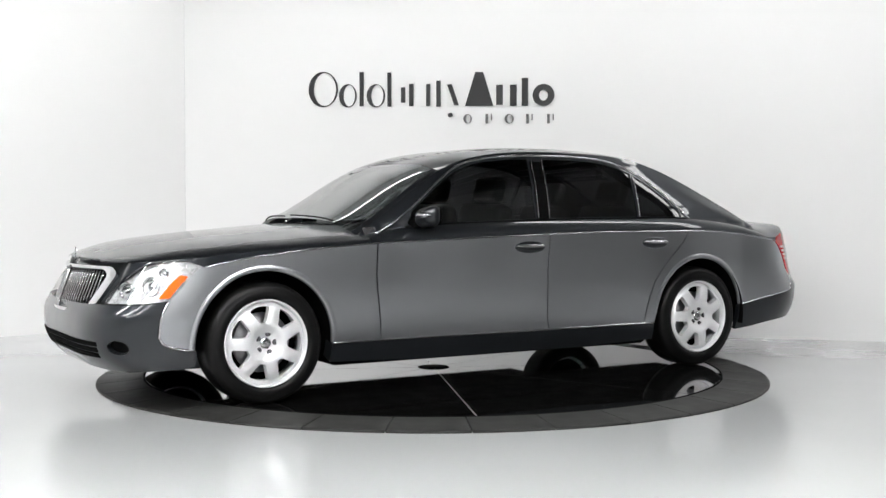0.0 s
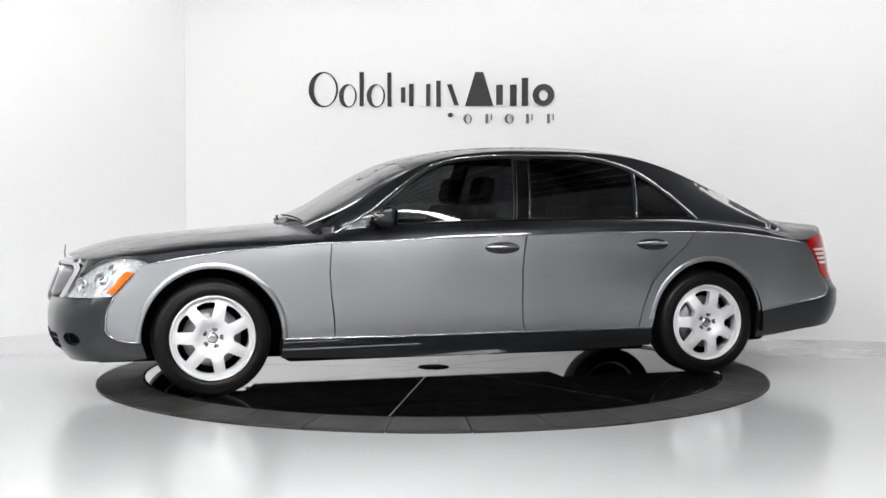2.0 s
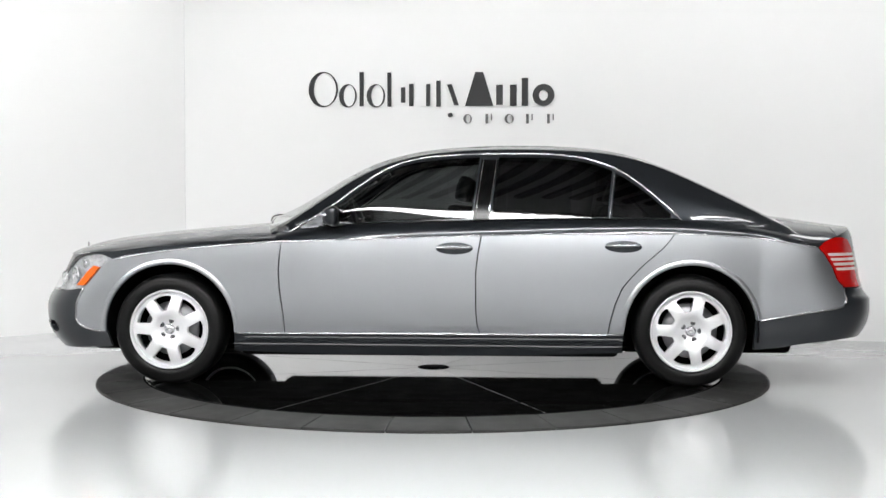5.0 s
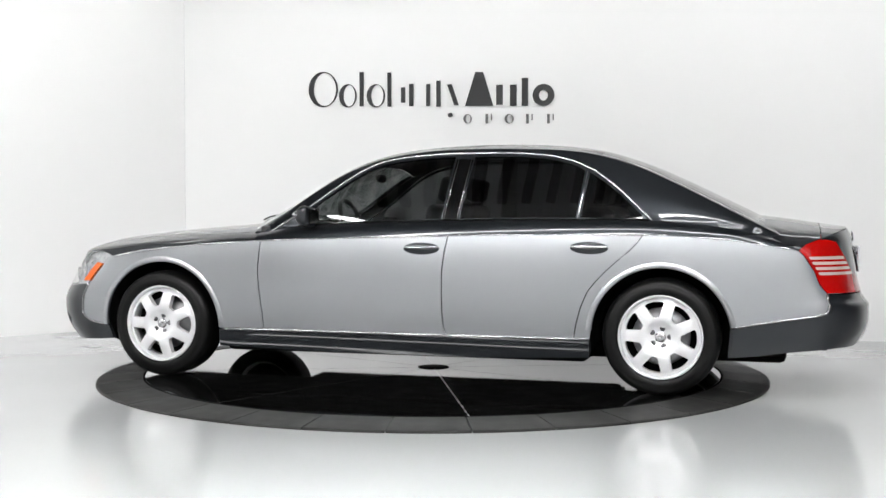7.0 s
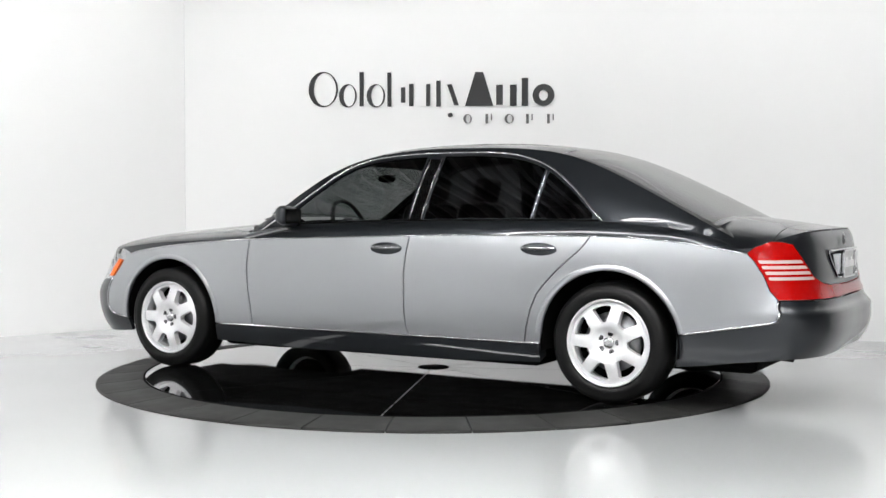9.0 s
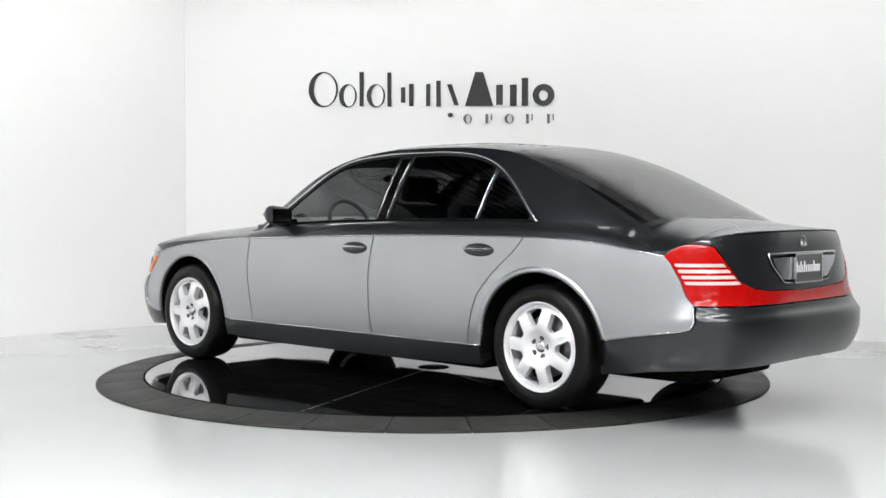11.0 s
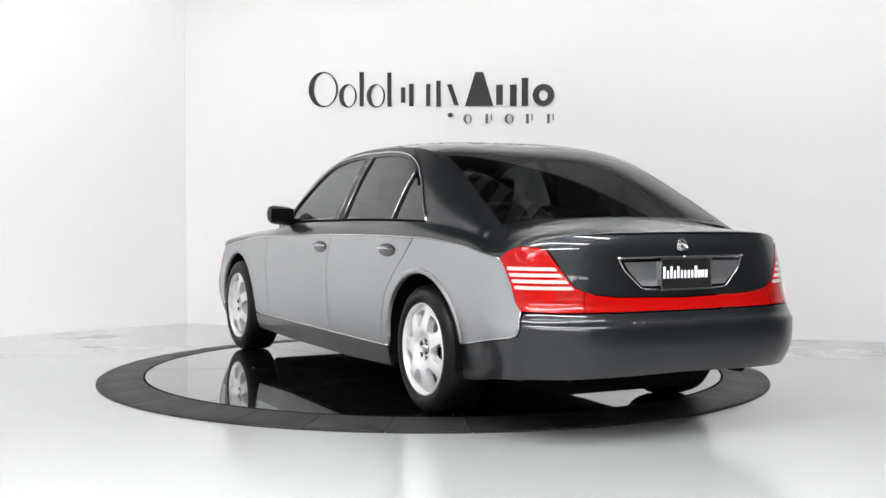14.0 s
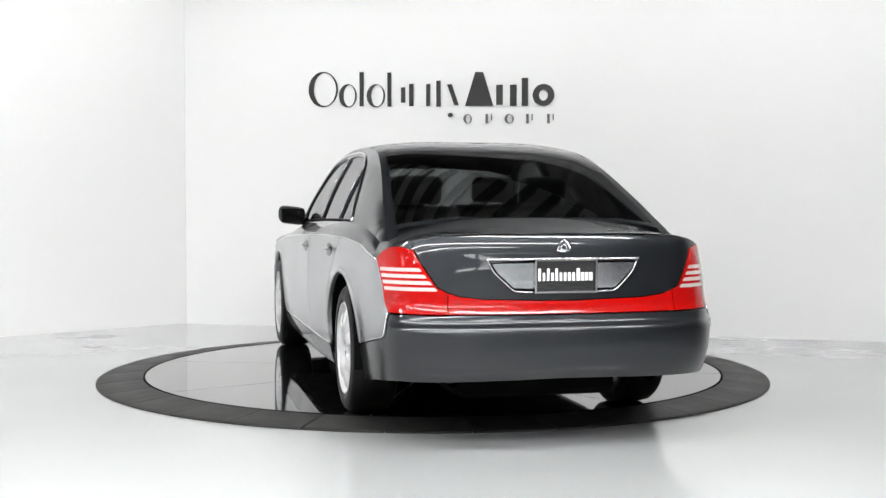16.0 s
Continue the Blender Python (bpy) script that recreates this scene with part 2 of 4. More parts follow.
def ceiling_light(w, l, glow):
    """A flat lamp: a metal frame round a glowing diffuser."""
    ob = new("ceiling_light")
    bm = bmesh.new()
    for x0, x1, y0, y1 in ((-w, w, -l, -l + 0.04), (-w, w, l - 0.04, l), (-w, -w + 0.04, -l + 0.04, l - 0.04), (w - 0.04, w, -l + 0.04, l - 0.04)):
        b2 = block(x0, x1, y0, y1, -0.07, 0)
        me = bpy.data.meshes.new("t")
        b2.to_mesh(me)
        bm.from_mesh(me)
        b2.free()
        bpy.data.meshes.remove(me)
    part("frame", bm, M_SEAM, ob)
    part("diffuser", block(-w + 0.04, w - 0.04, -l + 0.04, l - 0.04, -0.06, -0.01), glow, ob)
    return tagged(ob, "long flat white studio ceiling light, switched on", "ceiling light", "ceiling lights")


# long lamps across the hall on the open side of the turntable
lamp = None
for x, y in ((-1.8, -4.5), (-1.8, -6.8), (-1.8, -9.1)):
    m = pose(x, y, CEILING - 0.004, 0, 0, 90)
    if lamp is None:
        lamp = ceiling_light(0.17, 5.6, M_GLOW)
        lamp.matrix_basis = m
    else:
        copy_thing(lamp, m)
# added broad lamps, out of view, that brighten the white walls
INTO_N, INTO_W = Vector((RIGHT.y, -RIGHT.x)), Vector((-LEFT.y, LEFT.x))
wash = None
for a, d, n, turn in [(0.9 + k * 2.5, RIGHT, INTO_N, -14.44 + 90) for k in range(5)] + [(2.2 + k * 2.5, LEFT, INTO_W, 40.95 + 90) for k in range(4)]:
    p = CORNER + d * a + n * 1.35
    m = pose(p.x, p.y, CEILING - 0.004, 0, 0, turn)
    if wash is None:
        wash = ceiling_light(0.34, 1.15, M_WASH)
        wash.matrix_basis = m
        tagged(wash, "added broad flat fill light beside a pale wall, out of view", "ceiling light", "wall lights")
    else:
        copy_thing(wash, m)
# further added lamps brighten the pale walls that the car's sides reflect
for x, y, turn in ((1.6, -13.6, 90), (4.2, -13.6, 90), (6.8, -13.6, 90), (-11.0, -6.6, 0), (-11.0, -9.4, 0)):
    copy_thing(wash, pose(x, y, CEILING - 0.004, 0, 0, turn))
# added unseen boards that keep the wall lamps out of the car's reflections
for name, d, n, a0, a1 in (("baffle_north", RIGHT, INTO_N, -0.4, 12.6), ("baffle_west", LEFT, INTO_W, 0.9, 12.0)):
    a, b = CORNER + d * a0 + n * 1.82, CORNER + d * a1 + n * 1.82
    bm = bmesh.new()
    q = [a, b, b + n * 0.03, a + n * 0.03]
    lo = [bm.verts.new((p.x, p.y, CEILING - 0.80)) for p in q]
    hi = [bm.verts.new((p.x, p.y, CEILING)) for p in q]
    bm.faces.new(lo), bm.faces.new(hi)
    for i in range(4):
        bm.faces.new((lo[i], lo[(i + 1) % 4], hi[(i + 1) % 4], hi[i]))
    bmesh.ops.recalc_face_normals(bm, faces=bm.faces)
    tagged(part(name, bm, M_BEAM, None), "added dark baffle board that hides the fill lights from reflections", "pelmet", kind="structure")
# dark joists under the ceiling over the turntable
def joist(x):
    """One joist; it ends short of the lamps that wash the walls."""
    d, keep = Vector((math.sin(radians(28)), math.cos(radians(28)))), []
    for k in range(61):
        p = Vector((x, -0.6)) + d * (-3.4 + k * 0.12)
        if p.y > -4.0 and (p - CORNER).dot(INTO_N) > 1.9 and (p - CORNER).dot(INTO_W) > 1.9:
            keep.append(-3.4 + k * 0.12)
    if len(keep) < 5:
        return
    ob = part("ceiling_beam", block(-0.05, 0.05, keep[0], keep[-1], -0.14, 0.0, 0.008), M_BEAM, None)
    ob.matrix_basis = pose(x, -0.6, CEILING - 0.002, 0, 0, -28)
    tagged(ob, "dark painted ceiling joist", "ceiling beam", "ceiling joists")


for k in range(30):
    joist(-4.4 + k * 0.29)


# the sign: plain rings, bars and a wedge, sizes along and up the wall
def on_wall(a, z, depth):
    p = CORNER + RIGHT * a + INTO_N * depth
    return p.x, p.y, DECK + z


def slab(outline, parent, mat, hole=None):
    """A flat shape 12 mm thick on the wall, with an optional opening of as many points as its outline."""
    bm = bmesh.new()
    n = len(outline)
    rings = [[bm.verts.new(on_wall(a, z, d)) for a, z in loop] for loop in ([outline] + ([hole] if hole else [])) for d in (0.0, 0.012)]
    for i in range(n):
        j = (i + 1) % n
        bm.faces.new((rings[0][i], rings[0][j], rings[1][j], rings[1][i]))
        if hole:
            bm.faces.new((rings[2][j], rings[2][i], rings[3][i], rings[3][j]))
            bm.faces.new((rings[1][i], rings[1][j], rings[3][j], rings[3][i]))
    if not hole:
        bm.faces.new(rings[1])
    bmesh.ops.recalc_face_normals(bm, faces=bm.faces)
    part("letter_shape", bm, mat, parent)


def oval(s0, s1, z0, z1, n=32):
    return [((s0 + s1) / 2 + (s1 - s0) / 2 * math.cos(2 * math.pi * k / n), (z0 + z1) / 2 + (z1 - z0) / 2 * math.sin(2 * math.pi * k / n)) for k in range(n)]


def ring_shape(s0, s1, z0, z1, left, right, thin, mat=None):
    slab(oval(s0, s1, z0, z1), sign, mat or M_SIGN, oval(s0 + left, s1 - right, z0 + thin, z1 - thin))


def bar_shape(s0, s1, z0, z1, lean=0.0, mat=None):
    slab([(s0 + lean, z0), (s1 + lean, z0), (s1, z1), (s0, z1)], sign, mat or M_SIGN)


sign = new("wall_sign")
tagged(sign, "black raised wordmark shapes fixed to the white wall", "sign")
ring_shape(1.35, 1.654, 2.158, 2.507, .052, .016, .012)
ring_shape(1.668, 1.850, 2.150, 2.379, .045, .014, .010)
bar_shape(1.882, 1.922, 2.160, 2.494)
ring_shape(1.955, 2.142, 2.145, 2.372, .045, .014, .010)
bar_shape(2.168, 2.206, 2.150, 2.482)
bar_shape(2.306, 2.348, 2.185, 2.335)
bar_shape(2.388, 2.430, 2.150, 2.366)
bar_shape(2.560, 2.600, 2.147, 2.360)
bar_shape(2.662, 2.704, 2.140, 2.390)
bar_shape(2.770, 2.815, 2.150, 2.352, .07)
slab(oval(2.775, 2.825, 2.035, 2.078, 16), sign, M_SIGN)
slab([(2.948, 2.141), (3.225, 2.136), (3.125, 2.463), (3.048, 2.463)], sign, M_SIGN)
bar_shape(3.254, 3.318, 2.145, 2.336)
bar_shape(3.388, 3.452, 2.132, 2.334)
bar_shape(3.502, 3.562, 2.130, 2.395)
ring_shape(3.606, 3.815, 2.124, 2.334, .062, .062, .052)
for s0, s1, z0 in ((2.931, 3.014, 1.972), (3.336, 3.424, 1.965)):
    ring_shape(s0, s1, z0, z0 + .09, .024, .012, .006, M_SIGN_GREY)
for s0, z0 in ((3.150, 1.969), (3.545, 1.962), (3.747, 1.959)):
    bar_shape(s0, s0 + .024, z0, z0 + .09, 0, M_SIGN_GREY)
    bar_shape(s0 + .052, s0 + .062, z0 + .03, z0 + .09, 0, M_SIGN_GREY)


# ---- the turntable ----
DISC_R, RING_R = 2.045, 2.368
ring = new("turntable_ring")
tagged(ring, "dark grey rubber ramp ring laid round the turntable", "turntable ring")
PLATES = 32
plate_mesh = None
for k in range(PLATES):
    if plate_mesh is None:
        gap = 0.004
        verts, n = [], 8
        for i in range(n + 1):
            w = (i / n - 0.5) * 2 * math.pi / PLATES
            for r, z in ((DISC_R + 0.012, 0.0), (DISC_R + 0.012, DECK - 0.004), (DISC_R + 0.018, DECK), (RING_R - 0.012, 0.014), (RING_R, 0.009), (RING_R, 0.0)):
                ww = w * (1 - gap / r / (math.pi / PLATES))
                verts.append((r * math.cos(ww), r * math.sin(ww), z))
        faces = [(i * 6 + j, i * 6 + j + 1, (i + 1) * 6 + j + 1, (i + 1) * 6 + j) for i in range(n) for j in range(5)]
        faces += [(5, 4, 3, 2, 1, 0), tuple(n * 6 + j for j in range(6))]
        plate_mesh = mesh_of("ring_plate", verts, outward((verts, faces), (2.2, 0, -0.3))[1], M_RUBBER, False)
    ob = new("ring_plate", plate_mesh)
    ob.parent = ring
    ob.matrix_basis = pose(0, 0, 0, 0, 0, -90 + 5.0 + 360 / PLATES * (k + 0.5))
add("base", lathe([(DISC_R + 0.008, 0.002), (DISC_R + 0.008, 0.006), (RING_R - 0.02, 0.006)], 96, "z"), M_BLACK, ring)

disc = new("turntable_disc")
tagged(disc, "glossy black rotating turntable disc with pale joints", "turntable")
WEDGES = 8
for k in range(WEDGES):
    n = 14
    verts = []
    g = 0.004
    for z in (DECK, 0.004):
        for i in range(n + 1):
            w = (i / n) * 2 * math.pi / WEDGES
            for r in (0.10, 0.6, 1.2, 1.7, DISC_R - 0.004, DISC_R):
                off = g / r * (1 - 2 * i / n)
                verts.append((r * math.cos(w + off), r * math.sin(w + off), z - (0.004 if z == DECK and r == DISC_R else 0)))
    m = (n + 1) * 6
    faces = [(i * 6 + j, i * 6 + j + 1, (i + 1) * 6 + j + 1, (i + 1) * 6 + j) for i in range(n) for j in range(5)]
    faces += [(i * 6 + 5, m + i * 6 + 5, m + (i + 1) * 6 + 5, (i + 1) * 6 + 5) for i in range(n)]
    faces += [(j, m + j, m + j + 1, j + 1) for j in range(5)] + [(n * 6 + j + 1, m + n * 6 + j + 1, m + n * 6 + j, n * 6 + j) for j in range(5)]
    ob = add("disc_panel", (verts, faces), M_DISC, disc, smooth=False)
    ob.matrix_basis = pose(0, 0, 0, 0, 0, 67 + 45 * k)
add("joint_bed", lathe([(0.0, DECK - 0.0015), (DISC_R - 0.02, DECK - 0.0015)], 96, "z"), M_SEAM, disc, "pale metal joint strips")
add("pivot_cover", lathe([(0.0, DECK + 0.007), (0.105, DECK + 0.006), (0.115, DECK + 0.001)], 40, "z"), M_BLACK, disc, "round matt black pivot cover")
add("edge_trim", lathe([(DISC_R + 0.001, 0.004), (DISC_R + 0.001, DECK + 0.002), (DISC_R + 0.009, DECK + 0.002), (DISC_R + 0.009, 0.004)], 128, "z"), M_BLACK, disc)


def curve(*pts):
    """A smooth curve y(x) through the points."""
    X = np.array([p[0] for p in pts], float)
    Y = np.array([p[1] for p in pts], float)
    if X[0] > X[-1]:
        X, Y = X[::-1], Y[::-1]
    d = np.diff(Y) / np.diff(X)
    m = np.concatenate([[d[0]], (d[:-1] + d[1:]) / 2, [d[-1]]])
    m[1:-1][d[:-1] * d[1:] <= 0] = 0

    def at(x):
        x = min(max(x, X[0]), X[-1])
        k = min(max(int(np.searchsorted(X, x)) - 1, 0), len(X) - 2)
        h = X[k + 1] - X[k]
        t = (x - X[k]) / h
        return float((2 * t**3 - 3 * t**2 + 1) * Y[k] + (t**3 - 2 * t**2 + t) * h * m[k] + (3 * t**2 - 2 * t**3) * Y[k + 1] + (t**3 - t**2) * h * m[k + 1])
    return at


# the car's own shape, x forward, y to its left, z up from the disc
flank = curve((.12, -.09), (.2, -.06), (.28, -.035), (.36, -.02), (.5, -.006), (.66, 0), (.8, -.004), (.9, -.012), (1.0, -.026), (1.1, -.05))
half_width = curve((-2.3, .897), (-2.15, .902), (-1.95, .922), (-1.7, .94), (-1.0, .955), (0, .96), (1.0, .957), (1.7, .957), (1.95, .955), (2.1, .953))
nose = curve((.12, 2.44), (.2, 2.55), (.3, 2.64), (.4, 2.68), (.5, 2.685), (.57, 2.67), (.63, 2.64), (.72, 2.61), (.8, 2.575), (.88, 2.525), (.95, 2.46), (1.05, 2.36))
tail = curve((.12, 2.6), (.2, 2.72), (.28, 2.84), (.36, 2.91), (.45, 2.945), (.545, 2.948), (.582, 2.94), (.602, 2.915), (.64, 2.90), (.68, 2.885), (.8, 2.87), (.9, 2.855), (1.0, 2.835), (1.06, 2.80))
front_n = curve((.1, 3.5), (.5, 3.7), (.62, 3.3), (.75, 2.8), (.95, 2.6))
rear_n = curve((.1, 4.2), (.55, 4.5), (.7, 4.0), (1.0, 3.6))
FRONT_U, REAR_U, WRAP = 1.95, -2.15, 1.3


def corner(a, n):
    """A rounded square corner: the shares of depth and width at the angle a."""
    p, q = abs(math.sin(a)), abs(math.cos(a))
    k = (p ** n + q ** n) ** (-1 / n)
    return p * k, q * k


def skin(u, z):
    """The body's outer surface: along the flank u is x, past it u runs round the corners to the middle of the nose or the tail."""
    if u > FRONT_U:
        a = min((u - FRONT_U) / WRAP, 1) * math.pi / 2
        b = half_width(FRONT_U) + flank(z)
        p, q = corner(a, front_n(z))
        return (FRONT_U + (nose(z) - FRONT_U) * p, b * q if a < 1.5707 else 0.0, z)
    if u < REAR_U:
        a = min((REAR_U - u) / WRAP, 1) * math.pi / 2
        b = half_width(REAR_U) + flank(z)
        p, q = corner(a, rear_n(z))
        return (REAR_U - (tail(z) + REAR_U) * p, b * q if a < 1.5707 else 0.0, z)
    return (u, half_width(u) + flank(z), z)


# ---- the car ----
car = new("sedan_car")
tagged(car, "two-tone silver and graphite luxury saloon car parked on the turntable", "car")

def eased(width, *pts):
    """The curve through the points, evened out over a width."""
    c = curve(*pts)
    a, b = min(p[0] for p in pts), max(p[0] for p in pts)
    X = np.linspace(a, b, 500)
    Y = np.array([c(x) for x in X])
    n = max(1, int(width / (b - a) * 500)) | 1
    for _ in range(2):
        lo = 2 * Y[0] - Y[1:n][::-1]
        hi = 2 * Y[-1] - Y[-n:-1][::-1]
        Z = np.convolve(np.concatenate([lo, Y, hi]), np.ones(n) / n, "same")
        Y = Z[n - 1:n - 1 + 500]
    return lambda x: float(np.interp(x, X, Y))


# upper edge of the silver paint along the front wing
paint_line = eased(0.06, (.5, .958), (.957, .943), (1.38, .916), (1.6, .895), (1.76, .877), (1.95, .849), (2.05, .834), (2.13, .821), (2.3, .80))
coach = eased(0.08, (-2.6, .895), (-2.55, .908), (-2.42, .927), (-2.11, .968), (-1.63, .995), (-.81, .993), (-.07, .976), (.957, .943), (1.38, .929), (1.75, .911), (2.05, .884), (2.13, .877), (2.35, .868), (2.5, .855), (2.8, .846), (3.25, .842))
deck_edge = curve((-3.45, 1.035), (-2.95, 1.03), (-2.84, 1.015), (-2.7, .98), (-2.57, .938), (-2.42, .935), (-2.11, .968), (-1.63, .995))
hood_top = eased(0.2, (2.6, .845), (2.45, .898), (2.285, .945), (1.9, .995), (1.5, 1.03), (1.1, 1.062), (.8, 1.075))
boot_top = eased(0.15, (-2.9, 1.03), (-2.7, 1.055), (-2.5, 1.085), (-2.26, 1.115), (-2.0, 1.12), (-1.7, 1.12))
belt_y = eased(0.15, (1.05, .835), (.8, .85), (.5, .862), (0, .868), (-1.0, .868), (-1.6, .86), (-1.9, .842), (-2.1, .83), (-2.3, .82), (-2.55, .815))
belt_z = eased(0.15, (1.05, .985), (.8, 1.028), (.66, 1.042), (-.28, 1.076), (-1.2, 1.086), (-1.6, 1.084), (-1.9, 1.062), (-2.1, 1.037), (-2.3, .998), (-2.55, .918))
rail_y = eased(0.30, (1.05, .82), (.85, .80), (.69, .77), (.53, .735), (.3, .69), (.06, .66), (-.26, .645), (-.9, .64), (-1.3, .648), (-1.5, .668), (-1.7, .696), (-1.94, .735), (-2.1, .758), (-2.3, .78), (-2.55, .805))
rail_z = eased(0.30, (1.05, .99), (.85, 1.115), (.69, 1.225), (.53, 1.34), (.3, 1.455), (.06, 1.515), (-.26, 1.548), (-.58, 1.552), (-.9, 1.545), (-1.13, 1.531), (-1.3, 1.503), (-1.5, 1.442), (-1.94, 1.234), (-2.3, 1.05), (-2.55, .925))
top_z = eased(0.30, (1.2, 1.045), (1.05, 1.075), (.85, 1.182), (.69, 1.288), (.53, 1.405), (.3, 1.512), (.06, 1.563), (-.26, 1.59), (-.58, 1.598), (-.9, 1.59), (-1.13, 1.572), (-1.3, 1.542), (-1.5, 1.478), (-1.94, 1.276), (-2.3, 1.098), (-2.55, .97))
arc_z = eased(0.06, (.95, .985), (.9, 1.013), (.667, 1.155), (.48, 1.295), (.293, 1.418), (.143, 1.475), (-.082, 1.508), (-.457, 1.522), (-.834, 1.515), (-1.061, 1.482), (-1.251, 1.408), (-1.441, 1.272), (-1.55, 1.172), (-1.64, 1.085))


def cabin_side(x, z):
    """The flank of the cabin between the belt and the roof rail."""
    a, b = belt_z(x), rail_z(x)
    t = min(max((z - a) / max(b - a, 0.02), -0.2), 1.05)
    return (x, belt_y(x) + (rail_y(x) - belt_y(x)) * t + 0.018 * math.sin(math.pi * min(max(t, 0), 1)), z)


def cabin_top(x, w):
    """Windscreen, roof and rear window: x on the rail, w from -1 to 1 across."""
    bow = 0.10 * max(0, min(1, (x - 0.2) / 0.8)) * (1 - w * w)
    y = rail_y(x) * w
    return (x + bow, y, rail_z(x) + (top_z(x) - rail_z(x)) * (1 - abs(w) ** 3.8))


def deck(u, s, top, edge):
    """Bonnet and boot: from the shoulder (s = 1) to the middle (s = 0)."""
    ex, ey, ez = skin(u, edge(u))
    z = ez + max(top(ex) - ez, 0.0) * max(1 - abs(s) ** 2.6, 0) ** 0.7
    return (ex, ey * s, z)


def arch(cx, cz, r, a0, a1, n=22):
    return [(cx + r * math.cos(radians(a0 + (a1 - a0) * i / n)), cz + r * math.sin(radians(a0 + (a1 - a0) * i / n))) for i in range(n + 1)]


def u_of(x, z):
    """The body coordinate u of a place at x on the flank or the front corner."""
    lo, hi = x - 0.02, x + 0.4
    for _ in range(30):
        m = (lo + hi) / 2
        lo, hi = (m, hi) if skin(m, z)[0] < x else (lo, m)
    return lo


def along(fn, u0, u1, n, dz=0.0):
    return [(u0 + (u1 - u0) * i / n, fn(u0 + (u1 - u0) * i / n) + dz) for i in range(n + 1)]


def pair(name, data, mat, parent, label=""):
    """The left part and its mirror image."""
    a = add(name, data, mat, parent, label)
    return a, add(name, flip(data), mat, parent, label)


GAP = 0.004
FA, RA = (1.70, .365, .432), (-1.70, .37, .428)
# door shut lines, bottom to top
SEAM_F = [(.937, .345), (.944, .46), (.965, .62), (.974, .755), (.965, .86), (.957, .943)]
SEAM_M = [(-.342, .345), (-.322, .40), (-.314, .50), (-.314, .75), (-.33, .88), (-.352, .985)]
SEAM_R = [(-1.165, .345), (-1.18, .43), (-1.21, .54), (-1.255, .645), (-1.31, .71), (-1.37, .775), (-1.45, .845), (-1.515, .9), (-1.56, .95), (-1.592, .994)]
# headlamp, in the body's own coordinates
LAMP = [(2.705, .614), (2.68, .69), (2.645, .742), (2.58, .795), (2.52, .832), (2.45, .848), (2.358, .857), (2.236, .853), (2.145, .832), (2.165, .81), (2.203, .775), (2.25, .715), (2.309, .648), (2.33, .634), (2.5, .618)]
TAILLAMP = [(-2.55, .908), (-2.60, .945), (-2.68, .972), (-2.745, .970), (-2.80, .957), (-2.85, .88), (-2.915, .775), (-2.955, .752), (-2.955, .65), (-2.69, .652), (-2.66, .70), (-2.635, .78), (-2.585, .87)]


def shift(pts, d):
    return [(x + d, z) for x, z in pts]


# silver flanks

front_fender = [(1.262, .345)] + [(u_of(x, z), z) for x, z in arch(FA[0], FA[1], FA[2], 182, -1)] + [(2.21, .358), (2.29, .374), (2.335, .40), (2.35, .43), (2.342, .555), (2.318, .635), (2.25, .715), (2.203, .775), (2.165, .81), (2.125, .822)] + along(paint_line, 2.115, .957 + GAP, 18) + shift(SEAM_F[::-1][1:], GAP)
door_f = shift(SEAM_F, -GAP) + along(coach, .95, -.345, 16)[1:] + shift(SEAM_M[::-1][1:], GAP)
door_r = shift(SEAM_M, -GAP) + along(coach, -.36, -1.585, 16)[1:] + shift(SEAM_R[::-1][1:], GAP)
quarter = shift(SEAM_R, -GAP) + along(coach, -1.60, -2.545, 14)[1:] + [(-2.58, .87), (-2.63, .78), (-2.655, .70), (-2.683, .655), (-2.66, .58), (-2.64, .535), (-2.6, .522), (-2.4, .487), (-2.125, .437)]
quarter += [(RA[0] + RA[2] * math.cos(radians(a)), RA[1] + RA[2] * math.sin(radians(a))) for a in np.linspace(171, 2, 24)] + [(-1.265, .345)]

pair("front_fender", sheet(front_fender, skin, 0.045), M_SILVER, car, "silver metallic front wing")
fd = pair("front_door", sheet(door_f, skin, 0.05), M_SILVER, car, "silver metallic door skin")
rd = pair("rear_door", sheet(door_r, skin, 0.05), M_SILVER, car, "silver metallic door skin")
pair("rear_quarter", sheet(quarter, skin, 0.045), M_SILVER, car, "silver metallic rear quarter panel")
def flare(cx, cz, r, a, q):
    """The raised lip round a wheel arch: q runs from its inner edge outwards."""
    rr = r - .006 + .040 * q
    x, z = cx + rr * math.cos(radians(a)), cz + rr * math.sin(radians(a))
    p = skin(u_of(x, z) if cx > 0 else x, z)
    return (p[0], p[1] + (-.016 if q == 0 else .0015 + .006 * math.sin(math.pi * min(q * 1.15, 1)) ** .7), p[2])


